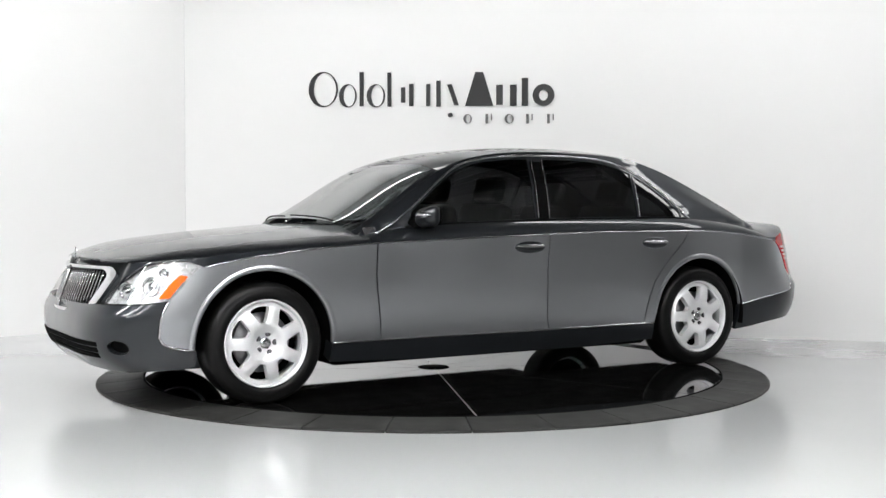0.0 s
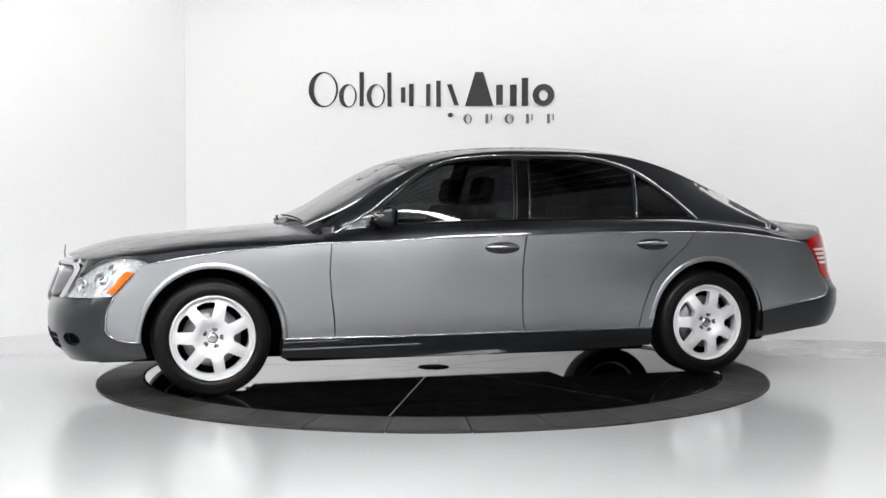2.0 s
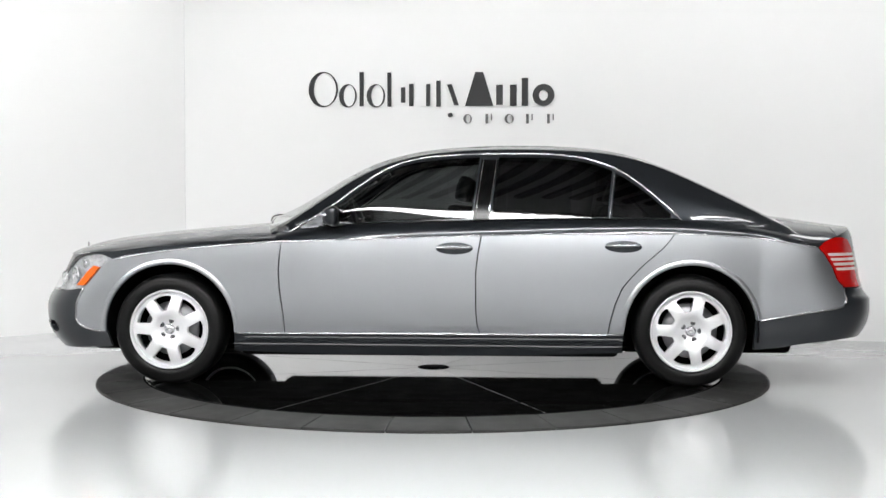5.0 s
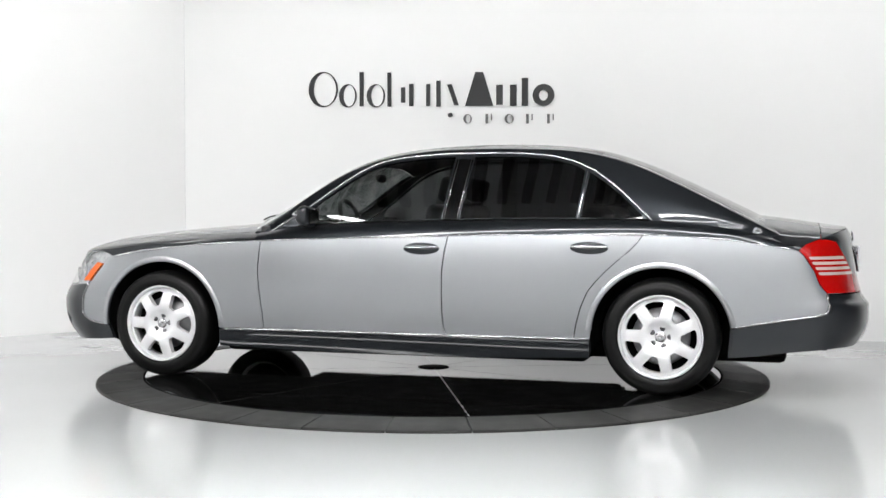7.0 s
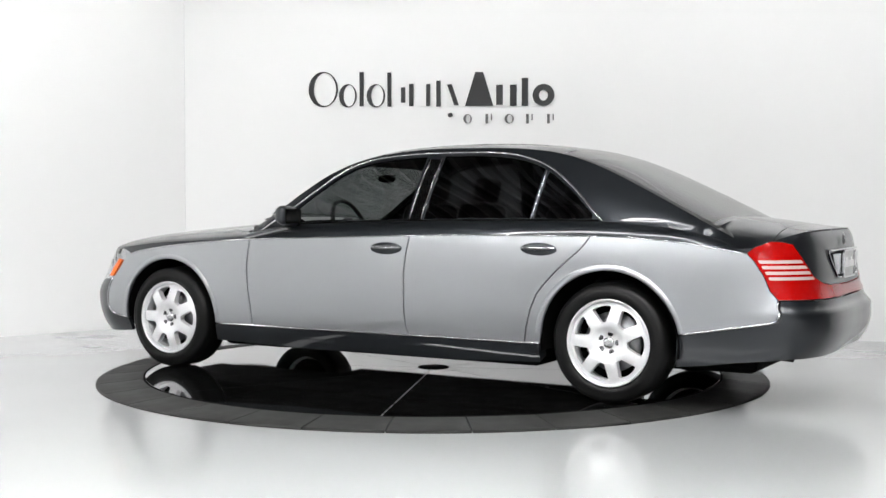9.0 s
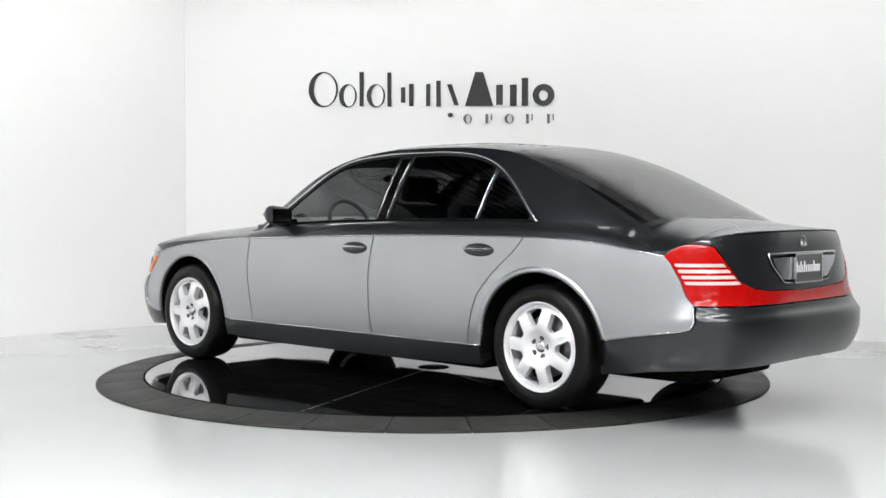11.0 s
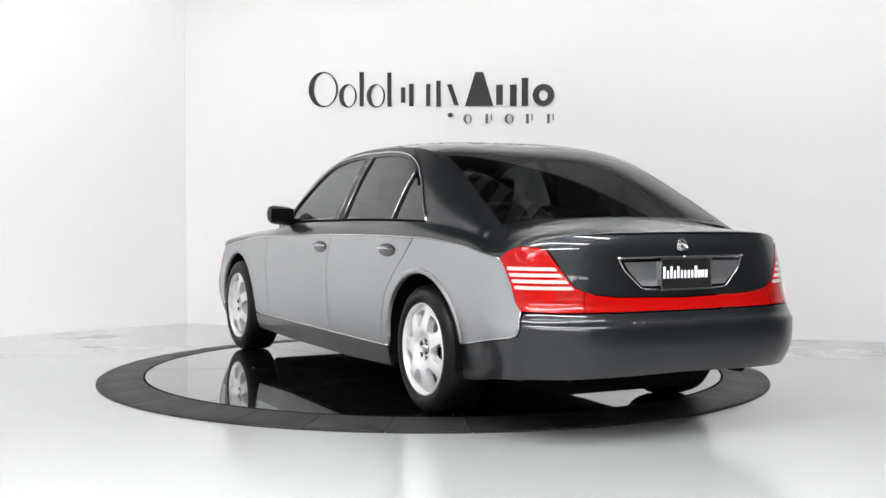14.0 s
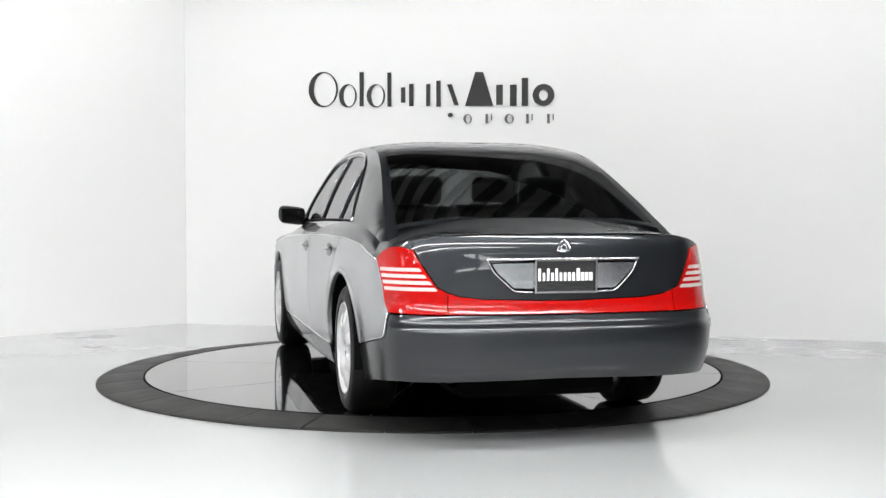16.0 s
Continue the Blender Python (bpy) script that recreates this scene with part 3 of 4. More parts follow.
for cx, cz, r in (FA, RA):
    angles = list(np.linspace(-2 if cx > 0 else 4, 182 if cx > 0 else 170, 48))
    pair("arch_lip", outward(grid(angles, [0, .06, .16, .3, .45, .6, .75, .87, 1], lambda a, q: flare(cx, cz, r, a, q)), (cx, 0, cz)), M_SILVER, car, "rolled silver wheel arch edge")
    # dark wheel housing
    for side in (1, -1):
        add("wheel_housing", grid(list(np.linspace(-10, 190, 26)), [0.45, 0.7, 0.925], lambda a, y: (cx + (r + 0.004) * math.cos(radians(a)), side * y, cz + (r + 0.004) * math.sin(radians(a)))), M_BLACK, car, "black wheel housing")
        add("wheel_housing", grid([0.02, r + 0.004], list(np.linspace(-10, 190, 26)), lambda q, a: (cx + q * math.cos(radians(a)), side * 0.46, cz + q * math.sin(radians(a)))), M_BLACK, car, "black wheel housing")

# dark sill under the doors
sill = [(1.268, .338), (1.275, .225), (.6, .205), (-.6, .205), (-1.26, .225), (-1.262, .338)]
pair("sill", sheet(sill, skin, 0.05, depth=0.1, lift=0.006), M_DARK, car, "graphite sill")
for side in (1, -1):
    add("sill_trim", tube([(lambda p: (p[0], side * (p[1] + 0.004), p[2]))(skin(u, .342)) for u in np.linspace(1.262, -1.26, 30)], 0.006), M_CHROME, car, "thin bright sill strip")
    add("coach_line", tube([(lambda p: (p[0], side * (p[1] + 0.002), p[2]))(skin(u, paint_line(u) if u > .957 else coach(u))) for u in np.linspace(2.11, -2.555, 70)], 0.0055), M_CHROME, car, "thin bright coach line")
    path = [(-2.13, .433), (-2.4, .483), (-2.6, .518), (-2.645, .533), (-2.667, .58), (-2.688, .65)]
    add("bumper_trim", tube([(lambda p: (p[0], side * (p[1] + 0.003), p[2]))(skin(u, z)) for u, z in dense(path, 0.03, False)], 0.005), M_CHROME, car, "thin bright bumper strip")
    path = [(2.16, .348), (2.21, .352), (2.292, .368), (2.34, .396), (2.357, .43), (2.348, .555), (2.328, .635)]
    add("bumper_trim", tube([(lambda p: (p[0], side * (p[1] + 0.003), p[2]))(skin(u, z)) for u, z in dense(path, 0.03, False)], 0.005), M_CHROME, car, "thin bright bumper strip")

# bumpers
MID = FRONT_U + WRAP

fog = [(2.58 + .062 * math.cos(a), .370 + .042 * math.sin(a)) for a in np.linspace(0, 2 * math.pi, 18)[:-1]]
fb = [(2.145, .342), (2.13, .248), (2.38, .235), (2.65, .225), (MID, .228), (MID, .60), (2.9, .605), (2.69, .612), (2.5, .612), (2.34, .628), (2.355, .555), (2.365, .43), (2.345, .39), (2.297, .363), (2.21, .346)]
add("front_bumper", both(sheet(fb, skin, 0.045, holes=[fog], depth=0.03)), M_DARK, car, "graphite front bumper")
pair("fog_lamp", sheet([(2.58 + (x - 2.58) * .9, .370 + (z - .370) * .9) for x, z in fog], lambda u, z: tuple(Vector(skin(u, z)) - Vector((.03, .02, 0))), 0.03), M_BLACK, car, "round fog lamp opening")
for k in range(3):
    z0 = .305 + k * .034
    slot = [(2.72 - .005 * k, z0), (2.725 - .005 * k, z0 + .024), (MID - .001, z0 + .026), (MID - .001, z0)]
    add("air_inlet", both(sheet(slot, skin, 0.04, depth=0.006, lift=0.005)), M_BLACK, car, "black air inlet slot")
REND = REAR_U - WRAP
rb = [(-2.118, .428), (-2.105, .245), (-2.3, .262), (-2.5, .292), (-2.75, .318), (REND, .33), (REND, .640), (-2.70, .643), (-2.675, .58), (-2.653, .527), (-2.6, .511), (-2.4, .475)]
add("rear_bumper", both(sheet(rb, skin, 0.028, depth=0.03)), M_DARK, car, "graphite rear bumper")
pair("exhaust_tip", lathe([(.0, -.03), (.026, -.03), (.03, -.05), (.034, .03), (.03, .03), (.026, -.02)], 20), M_BLACK, car)
for ob in [o for o in car.children if o.name.startswith("exhaust_tip")]:
    ob.matrix_basis = pose(-2.66, .52 if ob.name == "exhaust_tip" else -.52, .305, 0, 0, 90)

# headlamps
for side in (1, -1):
    f = (lambda d: d) if side == 1 else flip
    lamp_ob = add("headlamp", f(sheet(LAMP, lambda u, z: tuple(Vector(skin(u, z)) - Vector((.03, .02, 0))), 0.03, depth=0)), M_LAMP, car, "clear headlamp with bright reflectors")
    add("lens", f(sheet(LAMP, skin, 0.035, depth=0.0, lift=0.002)), M_LENS, lamp_ob, "clear lens")
    add("turn_signal", f(sheet(rounded([(2.39, .648), (2.325, .650), (2.275, .715), (2.222, .772), (2.28, .782), (2.33, .735)], .01), skin, 0.03, depth=0.02, lift=0.005)), M_AMBER, lamp_ob, "amber turn signal")
    for u, z, r in ((2.60, .69, .05), (2.46, .715, .058), (2.40, .79, .03)):
        p = skin(u, z)
        o = add("reflector_bowl", lathe([(r, .018), (r * .92, .024), (r * .75, -.004), (r * .4, -.02), (r * .38, .012), (.0, .018)], 28), M_CHROME, lamp_ob)
        o.matrix_basis = Matrix.Translation((p[0] - .028, side * (p[1] - .02), p[2])) @ pose(0, 0, 0, 0, 0, -50 if side == 1 else -130)

# tail lamps, with pale bars and the red strip across the boot
for side in (1, -1):
    f = (lambda d: d) if side == 1 else flip
    t_ob = add("tail_lamp", f(sheet(TAILLAMP, skin, 0.035, depth=0.02, lift=0.004)), M_RED, car, "red tail lamp with pale bars")
    for k in range(4):
        z0 = .760 + k * .031
        lo = -2.637 + (z0 - .78) * .5
        hi = -2.908 + (z0 - .775) * .72
        add("lamp_bar", f(sheet(rounded([(lo - .012, z0), (hi, z0), (hi + .013, z0 + .017), (lo - .005, z0 + .017)], .006), skin, 0.04, depth=0.006, lift=0.007)), M_CLEARBAR, t_ob, "pale lamp bar")
strip = [(-2.958, .65), (-2.958, .752), (-3.0, .733), (-3.1, .718), (REND, .708), (REND, .648)]
add("light_strip", both(sheet(strip, skin, 0.04, depth=0.01, lift=0.003)), M_RED, car, "full-width red strip")

# boot lid: rear face, top, recess for the plate, bright bar
recess = [(-3.108, .905), (-3.13, .85), (-3.205, .765), (-3.222, .757), (REND + .001, .752), (REND + .001, .908)]
face = [(-2.81, .957), (-2.86, .875), (-2.92, .777), (-2.958, .757), (-3.0, .738), (-3.1, .723), (REND, .713), (REND, 1.03), (-3.1, 1.028), (-2.9, 1.022), (-2.84, 1.0)]
boot = add("boot_lid", both(sheet(face, skin, 0.03, depth=0.02)), M_DARK, car, "graphite boot lid")
add("boot_top", both(grid(list(np.linspace(-2.70, REND, 40)), list(np.linspace(0, 1, 14)), lambda u, s: deck(u, s, boot_top, deck_edge))), M_DARK, boot, "graphite upper face of the boot lid")
corner_panel = [(-2.44, .930), (-2.55, .912), (-2.60, .949), (-2.68, .976), (-2.745, .974), (-2.80, .961), (-2.815, .957), (-2.838, 1.0), (-2.9, 1.022)] + [(u, deck_edge(u)) for u in np.linspace(-2.9, -2.46, 12)]
pair("rear_wing_corner", sheet(corner_panel, skin, 0.03, depth=0.01), M_DARK, car, "graphite rear wing corner")
add("plate_recess", both(sheet(rounded(recess[:4], .01)[:-1] + recess[4:], skin, 0.03, depth=0.004, lift=0.003)), M_BLACK, car, "dark plate recess")
def recess_face(u, z):
    p = Vector(skin(u, z))
    return (p.x - .004 - .0225 * (z - .76) / .14, p.y, z)
add("plate_panel", both(sheet([(-3.122, .893), (-3.145, .85), (-3.215, .774), (REND + .001, .764), (REND + .001, .896)], recess_face, 0.03, depth=0.003)), M_RECESS, car, "glossy panel round the plate")
for side in (1, -1):
    add("recess_trim", tube([(lambda p: (p[0] - .010, side * p[1], p[2]))(skin(u, z)) for u, z in dense([(-3.108, .905), (-3.132, .85), (-3.208, .765), (-3.225, .757), (-3.3, .753)], .03, False)], .004), M_CHROME, car, "thin bright recess edge")
add("boot_bar", both(tube([tuple(Vector(skin(u, .913)) + Vector((-.012, 0, 0))) for u in np.linspace(-3.10, REND, 16)], 0.008)), M_CHROME, car, "bright bar over the plate")
plate = part("license_plate", block(-2.893, -2.885, -.153, .153, .755, .907, .003), M_PLATE, car, "black dealer plate with pale print bars")
plate_frame = bmesh.new()
for y0, y1, z0, z1 in ((-.16, .16, .905, .913), (-.16, .16, .748, .757), (-.16, -.151, .757, .905), (.151, .16, .757, .905)):
    b2 = block(-2.899, -2.886, y0, y1, z0, z1)
    me = bpy.data.meshes.new("t")
    b2.to_mesh(me)
    plate_frame.from_mesh(me)
    b2.free()
    bpy.data.meshes.remove(me)
part("plate_frame", plate_frame, M_CHROME, plate, "bright plate frame")
for k in range(13):
    y1 = .142 - k * .0218
    tall = k in (0, 2, 4, 9)
    part("print_bar", block(-2.8945, -2.8925, y1 - (.013 if k < 9 else .017), y1, .808, .868 if tall else .848), M_WHITE, plate)
# badge: a rounded bright shield with nested strokes
add("badge", join(*[tube([(-2.862, .042 * q, .965 - .012 * q), (-2.86, .026 * q, .965 + .03 * q), (-2.858, 0, .965 + .052 * q), (-2.86, -.026 * q, .965 + .03 * q), (-2.862, -.042 * q, .965 - .012 * q), (-2.863, 0, .965 - .022 * q), (-2.862, .042 * q, .965 - .012 * q)], .0045) for q in (.82, .42)]), M_CHROME, car, "small bright badge")

# bonnet, shoulders, rear deck
shoulder = [(2.35, .861), (2.236, .857), (2.147, .836), (2.122, .826)] + [(u, paint_line(u) + .004) for u in np.linspace(2.11, .96, 20)] + along(coach, .96, 2.35, 20)
pair("wing_shoulder", sheet(shoulder, skin, 0.04, depth=0.015), M_DARK, car, "graphite shoulder over the silver wing")
add("bonnet", both(grid(list(np.linspace(.92, MID - .02, 60)), list(np.linspace(0, .86, 14)), lambda u, s: deck(u, s, hood_top, coach))), M_DARK, car, "graphite bonnet")
pair("wing_top", outward(grid(list(np.linspace(.92, 2.9, 46)), list(np.linspace(.866, 1, 8)), lambda u, s: deck(u, s, hood_top, coach))), M_DARK, car, "graphite shoulder of the wing")
nose_panel = [(2.712, .616), (2.687, .692), (2.652, .744), (2.585, .799), (2.522, .837), (2.45, .853), (2.358, .862), (2.354, .866), (2.5, .853), (2.8, .844), (MID, .840), (MID, .602), (2.9, .607)]
def nose_skin(u, z):
    k = min(1, max(0, (u - 2.64) / .1))
    return tuple(Vector(skin(u, z)) - Vector((.075 * k * k * (3 - 2 * k), 0, 0)))
add("nose_panel", both(sheet(nose_panel, nose_skin, 0.04, depth=0.02)), M_DARK, car, "graphite nose panel")
add("rear_deck", both(grid(list(np.linspace(-1.75, -2.695, 24)), list(np.linspace(0, 1, 14)), lambda u, s: deck(u, s, boot_top, deck_edge))), M_DARK, car, "graphite rear deck")
def shoulder(u, v):
    a, b = Vector(skin(u, coach(u))), Vector((u, belt_y(u), belt_z(u)))
    p = a.lerp(b, v)
    k = math.sin(math.pi * v) * 0.014
    return (p.x, p.y + k * 0.7, p.z + k * 0.7)
pair("shoulder", outward(grid(list(np.linspace(1.0, -2.5, 70)), list(np.linspace(0, 1, 8)), shoulder)), M_DARK, car, "graphite shoulder band under the windows")

# cabin: pillars with window openings, glass, roof
def top_edge(x0, x1, n, drop):
    return [(x, arc_z(x) - drop) for x in np.linspace(x0, x1, n)]
def base_edge(x0, x1, n, rise):
    return [(x, belt_z(x) + rise) for x in np.linspace(x0, x1, n)]
win_f = [(.70, belt_z(.7) + .03)] + top_edge(.655, -.335, 18, .022) + base_edge(-.283, .69, 10, .012)
win_r = [(-.406, belt_z(-.4) + .012)] + top_edge(-.462, -1.205, 14, .022) + base_edge(-1.165, -.42, 8, .012)
win_q = [(-1.19, belt_z(-1.19) + .012)] + top_edge(-1.232, -1.575, 9, .024) + [(-1.575, belt_z(-1.57) + .012)]
outline = [(x, rail_z(x)) for x in np.linspace(1.04, -2.50, 70)] + [(x, belt_z(x) - .004) for x in np.linspace(-2.50, 1.04, 50)]
pair("pillar_frame", sheet(outline, cabin_side, 0.035, holes=[win_f, win_r, win_q], depth=0.02), M_DARK, car, "graphite pillars and window surround")
pillar_b = [(-.292, 1.085), (-.398, 1.088), (-.455, 1.478), (-.345, 1.482)]
pair("pillar_cover", sheet(pillar_b, cabin_side, 0.05, depth=0.004, lift=0.003), M_GLOSS, car, "black pillar cover")
inner = lambda x, z: tuple(Vector(cabin_side(x, z)) - Vector((0, .010, 0)))
pair("front_side_window", sheet(win_f, inner, 0.05, depth=0), M_GLASS, car, "tinted side window")
pair("rear_side_window", sheet(win_r, inner, 0.05, depth=0), M_GLASS_DARK, car, "dark tinted rear side window")
pair("quarter_window", sheet(win_q, inner, 0.05, depth=0), M_GLASS_DARK, car, "dark tinted quarter window")
for side in (1, -1):
    add("window_chrome", tube([(lambda p: (p[0], side * (p[1] + .003), p[2]))(cabin_side(x, arc_z(x))) for x in np.linspace(.93, -1.64, 70)], .008), M_CHROME, car, "bright arched window strip")
    add("window_seal", tube([(lambda p: (p[0], side * (p[1] + .002), p[2]))(cabin_side(x, belt_z(x) + .004)) for x in np.linspace(.72, -1.62, 40)], .006), M_BLACK, car, "black window seal")
    for xa, xb, za, zb in ((-.303, -.36, 1.09, 1.49), (-.392, -.448, 1.09, 1.49)):
        add("door_frame_trim", tube([(lambda p: (p[0], side * (p[1] + .003), p[2]))(cabin_side(xa + (xb - xa) * k / 8, za + (zb - za) * k / 8)) for k in range(9)], .0024), M_CHROME, car, "thin bright pillar trim")
    add("quarter_bar", tube([(lambda p: (p[0], side * (p[1] + .003), p[2]))(cabin_side(-1.178 - .042 * k / 8, 1.095 + .30 * k / 8)) for k in range(9)], .005), M_CHROME, car, "slim bright window divider")

xs_screen, xs_roof, xs_rear = np.linspace(1.05, .40, 20), np.linspace(.395, -1.29, 40), np.linspace(-1.295, -2.275, 26)
ws = np.linspace(-1, 1, 29)
add("windscreen", outward(grid(list(xs_screen), list(np.linspace(-.94, .94, 27)), cabin_top)), M_SCREEN, car, "clear windscreen")
pair("windscreen_pillar", outward(grid(list(xs_screen), list(np.linspace(.935, 1, 4)), cabin_top)), M_DARK, car, "graphite windscreen pillar")
add("roof", outward(grid(list(xs_roof), list(ws), cabin_top)), M_DARK, car, "graphite roof panel")
add("rear_window", outward(grid(list(xs_rear), list(np.linspace(-.94, .94, 27)), cabin_top)), M_GLASS_BACK, car, "dark tinted rear window")
pair("rear_window_pillar", outward(grid(list(np.linspace(-1.295, -2.5, 30)), list(np.linspace(.93, 1, 4)), cabin_top)), M_DARK, car, "graphite rear pillar")
add("rear_window_sill", outward(grid(list(np.linspace(-2.273, -2.31, 3)), list(ws * .95), cabin_top)), M_DARK, car)
add("headliner", grid(list(np.linspace(.35, -1.4, 12)), list(np.linspace(-.93, .93, 9)), lambda x, w: tuple(Vector(cabin_top(x, w)) - Vector((0, 0, .03)))), M_LEATHER, car, "dark headliner")

# grille


def grille_face(y, z):
    return (2.685 - .42 * y * y - .38 * max(z - .6, 0), y, z)
g_out = rounded([(-.465, .545), (.465, .545), (.53, .67), (.58, .782), (.525, .820), (-.525, .820), (-.58, .782), (-.53, .67)], .03)
g_in = [(y * .88, .686 + (z - .686) * .87) for y, z in g_out]
gr = add("grille", sheet(g_out, grille_face, 0.04, holes=[g_in], depth=0.07), M_CHROME, car, "upright chrome grille with fine slats")
add("grille_back", sheet(g_in, lambda y, z: tuple(Vector(grille_face(y, z)) - Vector((.05, 0, 0))), 0.05, depth=0), M_BLACK, gr, "dark grille backing")
for k in range(29):
    y = -.44 + k * .88 / 28
    zt, zb = .803 - .02 * (abs(y) / .455) ** 4, .568 + .10 * (abs(y) / .455) ** 6
    add("slat", tube([tuple(Vector(grille_face(y, zb + (zt - zb) * i / 5)) - Vector((.016, 0, 0))) for i in range(6)], .0042, 5), M_CHROME, gr)
add("grille_spine", tube([tuple(Vector(grille_face(0, .565 + .245 * i / 5)) - Vector((.004, 0, 0))) for i in range(6)], .011, 8), M_CHROME, gr, "bright central bar")
add("bonnet_ornament", tube([(2.575, 0, .832), (2.58, 0, .87), (2.575, .012, .898), (2.575, 0, .918), (2.575, -.012, .898), (2.58, 0, .87)], .004), M_CHROME, car, "slim upright bright ornament")

# mirrors, handles
for side in (1, -1):
    bm = block(.565, .675, min(side * .855, side * 1.065), max(side * .855, side * 1.065), 1.035, 1.175, .05, 5)
    for v in bm.verts:
        k = max(0, v.co.x - .60) / .075
        v.co.z = 1.105 + (v.co.z - 1.105) * (1 - .30 * k) + .10 * (abs(v.co.y) - .955)
        v.co.y = side * (.955 + (abs(v.co.y) - .955) * (1 - .18 * k))
    mi = part("door_mirror", bm, M_DARK, car, "graphite door mirror", True)
    part("mirror_foot", block(.58, .68, min(side * .80, side * .90), max(side * .80, side * .90), 1.035, 1.085, .015), M_BLACK, mi)
    part("mirror_glass", block(.5585, .5645, min(side * .875, side * 1.045), max(side * .875, side * 1.045), 1.055, 1.155, .002), M_GLOSS, mi, "dark mirror glass")
    part("mirror_lamp", ball((.655, side * .975, 1.118), (.045, .08, .026)), M_CHROME, mi, "bright mirror lamp", True)
    for x, z, dr in ((-.175, .898, fd), (-1.26, .911, rd)):
        y = skin(x, z)[1]
        o = part("door_handle", ball((x, side * (y + .014), z + .010), (.118, .020, .014), None, 24, 10), M_CHROME, dr[0 if side == 1 else 1], "bright door handle", True)
        part("handle_cup", ball((x, side * (y - .001), z), (.122, .010, .042)), M_DARK, o, "graphite handle cup", True)

# underbody and cabin floor
part("underbody", block(-2.45, 2.4, -.44, .44, .17, .60, .04), M_BLACK, car, "dark underbody")
part("cabin_tub", block(-1.24, 1.24, -.87, .87, .19, .62, .03), M_BLACK, car, "dark cabin floor")
for side in (1, -1):
    part("door_card", block(-1.22, 1.0, min(side * .80, side * .84), max(side * .80, side * .84), .6, 1.04, .01), M_LEATHER, car, "dark leather door lining")
    part("quarter_lining", block(-1.9, -1.225, min(side * .80, side * .84), max(side * .80, side * .84), .87, 1.04, .01), M_LEATHER, car, "dark leather side lining")
part("bulkhead", block(.92, 1.2, -.8, .8, .3, .98, .02), M_BLACK, car)
part("boot_bulkhead", block(-2.6, -1.62, -.44, .44, .5, .98, .02), M_BLACK, car)
part("dashboard", block(.62, 1.05, -.78, .78, .72, 1.035, .05), M_LEATHER, car, "dark leather dashboard")
part("parcel_shelf", block(-2.2, -1.5, -.72, .72, 1.0, 1.06, .02), M_LEATHER, car)
wheel_ring = lathe([(.185 + .016 * math.cos(a), .016 * math.sin(a)) for a in np.linspace(0, 2 * math.pi, 9)], 30)
o = add("steering_wheel", wheel_ring, M_LEATHER, car, "dark leather steering wheel")
o.matrix_basis = Matrix.Translation((.5, .38, 1.04)) @ pose(0, 0, 0, 0, 0, 90) @ pose(0, 0, 0, 22, 0, 0)
part("steering_hub", block(-.05, .05, -.03, .02, -.16, .05, .015), M_LEATHER, o)
part("interior_mirror", ball((.42, 0, 1.375), (.018, .12, .032)), M_BLACK, car, "", True)
for x, back, ys in ((.02, -14, (.38, -.38)), (-1.0, -20, (.40, -.40))):
    for y in ys:
        s = part("seat_cushion", block(x - .05, x + .5, y - .27, y + .27, .60, .78, .05), M_LEATHER, car, "dark leather seat")
        o = part("seat_back", block(-.09, .06, -.27, .27, .0, .50, .05, 3), M_LEATHER, s)
        o.matrix_basis = pose(x - .08, y, .70, 0, back, 0)
        o = part("headrest", block(-.06, .04, -.15, .15, .52, .70, .04, 3), M_LEATHER, s)
        o.matrix_basis = pose(x - .08, y, .70, 0, back, 0)

# wipers, resting low on the windscreen
for w0, w1 in ((.72, -.05), (-.12, -.80)):
    add("wiper", tube([tuple(Vector(cabin_top(1.035 - .02 * k / 5, w0 + (w1 - w0) * k / 5)) + Vector((.008, 0, .010))) for k in range(6)], .005), M_BLACK, car, "black wiper")

# wheels
RIM_R, TYRE_R = .258, .365
def window_hole(k):
    a = 2 * math.pi * (k + .5) / 7 + math.pi / 2
    p = rounded([(.124, -.018), (.208, -.063), (.219, -.035), (.223, 0), (.219, .035), (.208, .063), (.124, .018)], .009, 3)
    return [(x * math.cos(a) - y * math.sin(a), x * math.sin(a) + y * math.cos(a)) for x, y in p]
def rim_face(a, b):
    r = math.hypot(a, b)
    return (a, -.006 - .02 * max(0, 1 - (r / .1) ** 2) + .018 * math.exp(-((r - .14) / .06) ** 2) - .03 * max(0, (r - .215) / .04) + .010 * max(0, min(1, (r - .09) / .08)) * (math.cos(7 * (math.atan2(b, a) - math.pi / 2)) - 1) * .5, b)
rim_data = sheet([(.246 * math.cos(a), .246 * math.sin(a)) for a in np.linspace(0, 2 * math.pi, 60)[:-1]], rim_face, .016, [window_hole(k) for k in range(7)], depth=0)
def solid(data, back):
    """Adds walls that run back from the openings of a face."""
    v, f = list(data[0]), list(data[1])
    if (Vector(v[f[0][1]]) - Vector(v[f[0][0]])).cross(Vector(v[f[0][2]]) - Vector(v[f[0][0]])).y < 0:
        f = [tuple(reversed(q)) for q in f]
    used = {(q[i], q[(i + 1) % len(q)]) for q in f for i in range(len(q))}
    behind = {}
    for a, b in sorted(k for k in used if (k[1], k[0]) not in used):
        for i in (a, b):
            if i not in behind:
                behind[i] = len(v)
                v.append((v[i][0] * .99, v[i][1] - back, v[i][2] * .99))
        f.append((b, a, behind[a], behind[b]))
    return v, f
rim_data = solid(rim_data, .045)
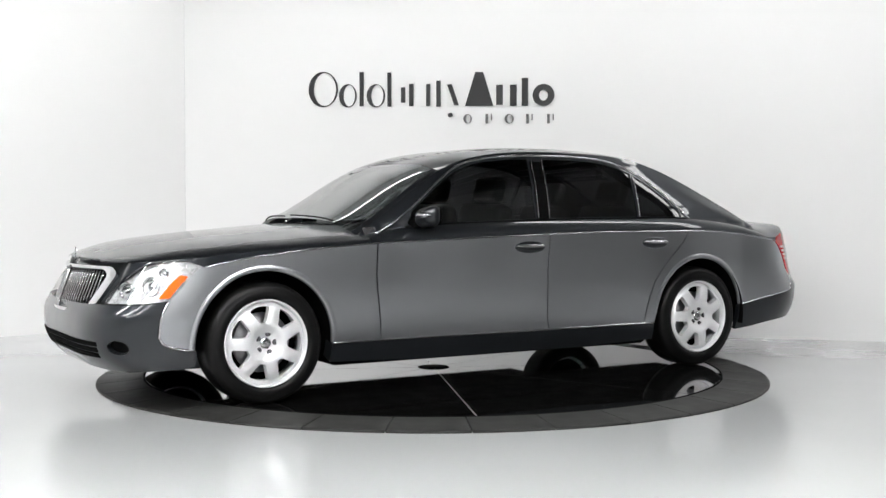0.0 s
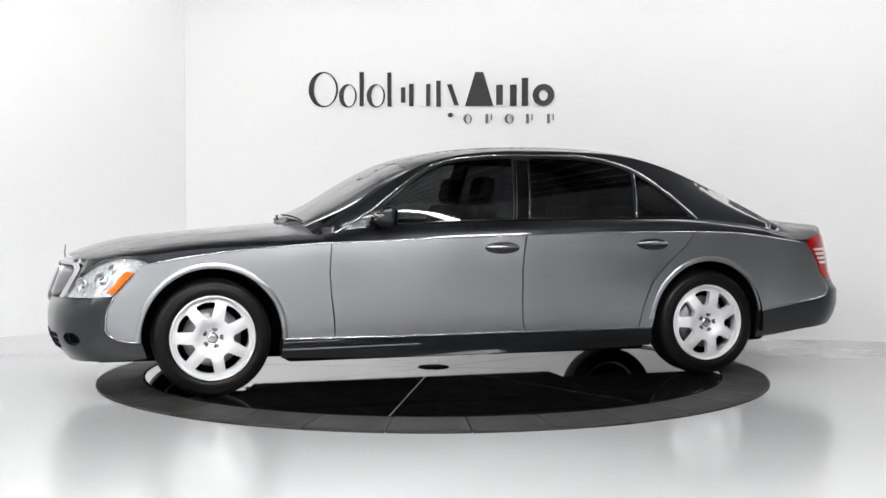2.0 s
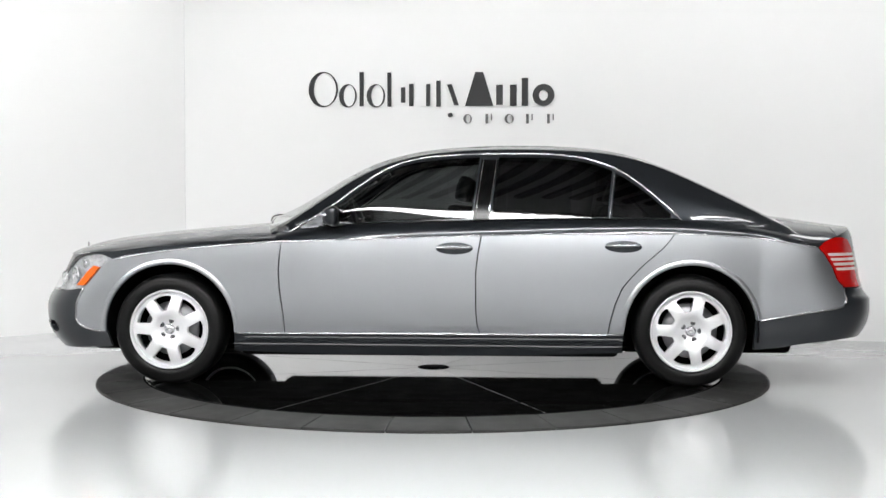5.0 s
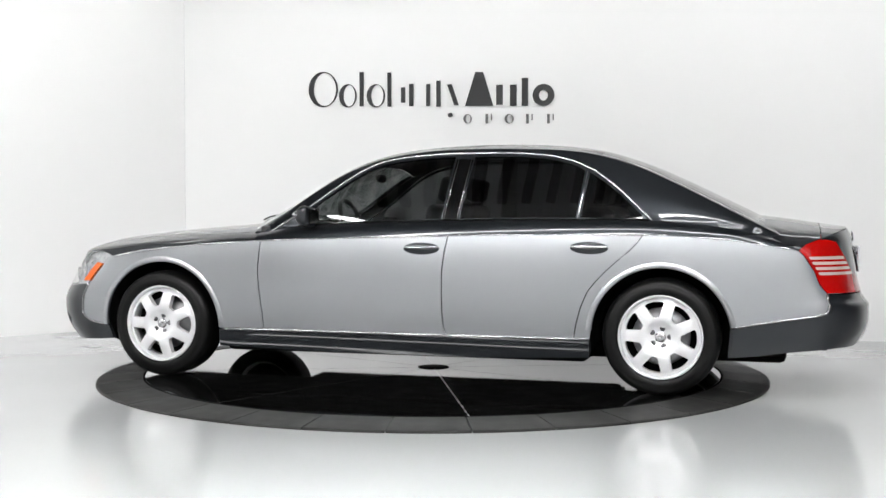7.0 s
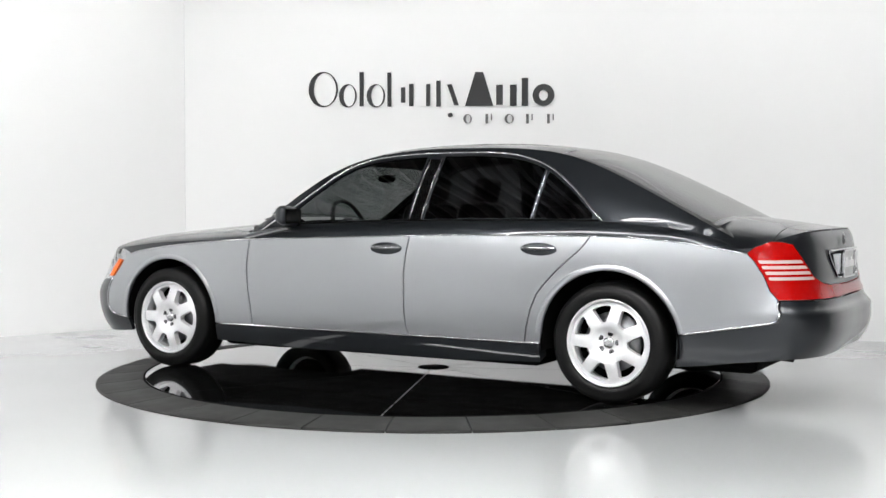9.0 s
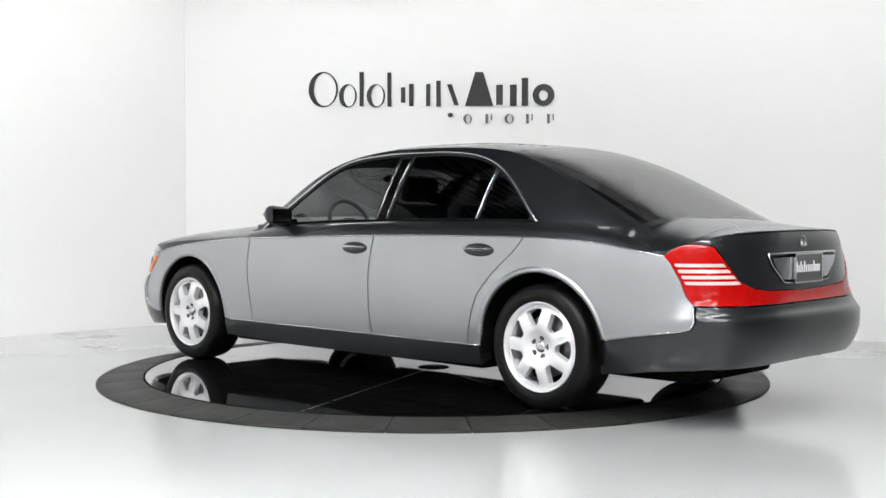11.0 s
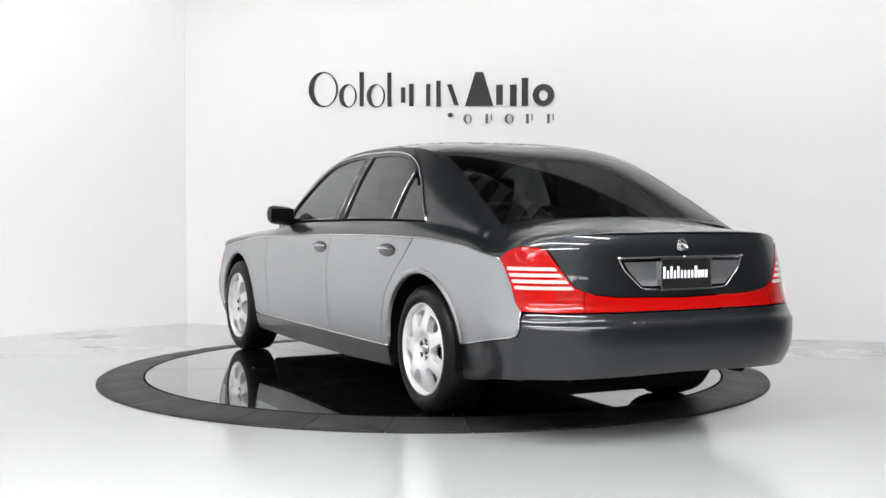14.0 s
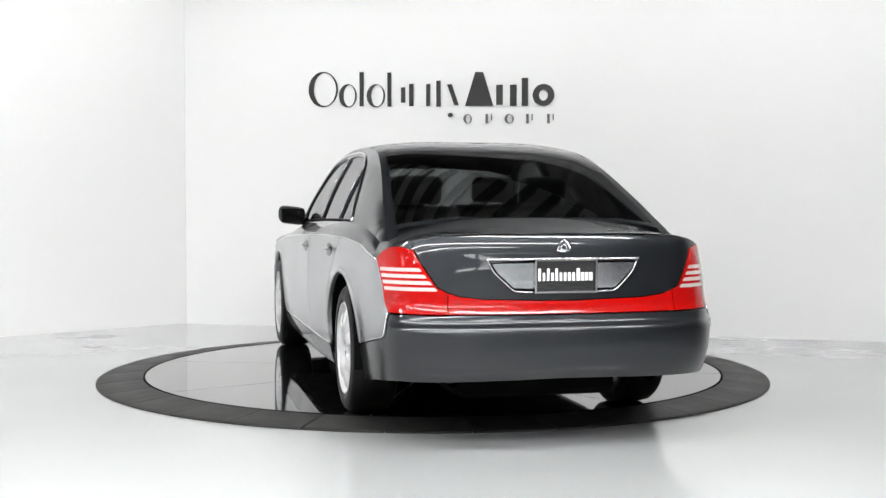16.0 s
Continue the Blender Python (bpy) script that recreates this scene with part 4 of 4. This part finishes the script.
lip = lathe([(.243, -.036), (.247, -.02), (.252, .0), (.258, .004), (.262, -.006), (.262, -.02), (.255, -.19), (.24, -.2), (.235, -.05), (.24, -.036)], 60)
tyre = lathe([(.256, -.235), (.29, -.248), (.335, -.25), (.358, -.236), (.364, -.2), (.365, -.13), (.364, -.06), (.358, -.024), (.345, -.008), (.325, .004), (.318, .003), (.312, .007), (.29, .008), (.272, .004), (.262, -.006), (.257, -.02)], 72)
def make_wheel(x, side, turn):
    w = add("wheel", rim_data, M_RIM, car, "seven-spoke silver alloy wheel")
    w.data.set_sharp_from_angle(angle=radians(40))
    add("rim_lip", lip, M_RIM, w)
    add("tyre", tyre, M_TYRE, w, "black tyre")
    add("brake_disc", lathe([(.05, -.09), (.175, -.09), (.18, -.1), (.175, -.12), (.05, -.12)], 40), M_STEEL, w)
    add("barrel", lathe([(.04, -.14), (.238, -.15), (.24, -.10)], 40), M_BLACK, w)
    add("centre_cap", lathe([(0, -.016), (.022, -.014), (.034, -.018), (.036, -.028)], 24), M_CHROME, w, "bright centre cap")
    for k in range(5):
        a = 2 * math.pi * k / 5 + .3
        hole = add("bolt_recess", lathe([(.0, -.006), (.0165, -.006), (.017, -.012)], 14), M_BLACK, w)
        hole.location = (.058 * math.cos(a), -.008, .058 * math.sin(a))
        o = add("wheel_bolt", lathe([(0, -.010), (.009, -.010), (.013, -.008), (.0135, -.03)], 8), M_STEEL, w)
        o.location = (.058 * math.cos(a), -.004, .058 * math.sin(a))
    w.matrix_basis = Matrix.Translation((x, side * (.958 if x > 0 else .915), TYRE_R)) @ pose(0, 0, 0, 0, 0, 0 if side == 1 else 180) @ pose(0, 0, 0, 0, turn, 0)
make_wheel(1.70, 1, -14), make_wheel(-1.70, 1, -15), make_wheel(1.70, -1, 20), make_wheel(-1.70, -1, 33)
for x in (1.70, -1.70):
    add("axle", tube([(x, -.7, TYRE_R), (x, .7, TYRE_R)], .035, 10), M_BLACK, car)


# ---- movement ----
def motions():
    turn = [(0.0, 209.78), (0.5, 206.36), (1.0, 202.9), (1.5, 199.45), (2.0, 196.05), (2.5, 192.7), (3.0, 189.34), (3.5, 186.04), (4.0, 182.73), (5.2, 174.98), (6.5, 166.97), (7.0, 163.58), (7.5, 160.14), (8.0, 156.64),
            (8.5, 153.18), (9.0, 149.74), (10.2, 141.5), (11.5, 132.6), (12.0, 129.35), (12.5, 126.13), (13.0, 122.77), (13.5, 119.42), (14.0, 116.17), (14.5, 112.88), (15.0, 109.67), (15.5, 106.31), (16.0, 102.9)]
    walk(car, [(t, pose(0, 0, DECK, 0, 0, a) @ Matrix.Translation((-.022, .003, 0))) for t, a in turn])
    walk(disc, [(t, pose(0, 0, 0, 0, 0, a)) for t, a in turn])


motions()
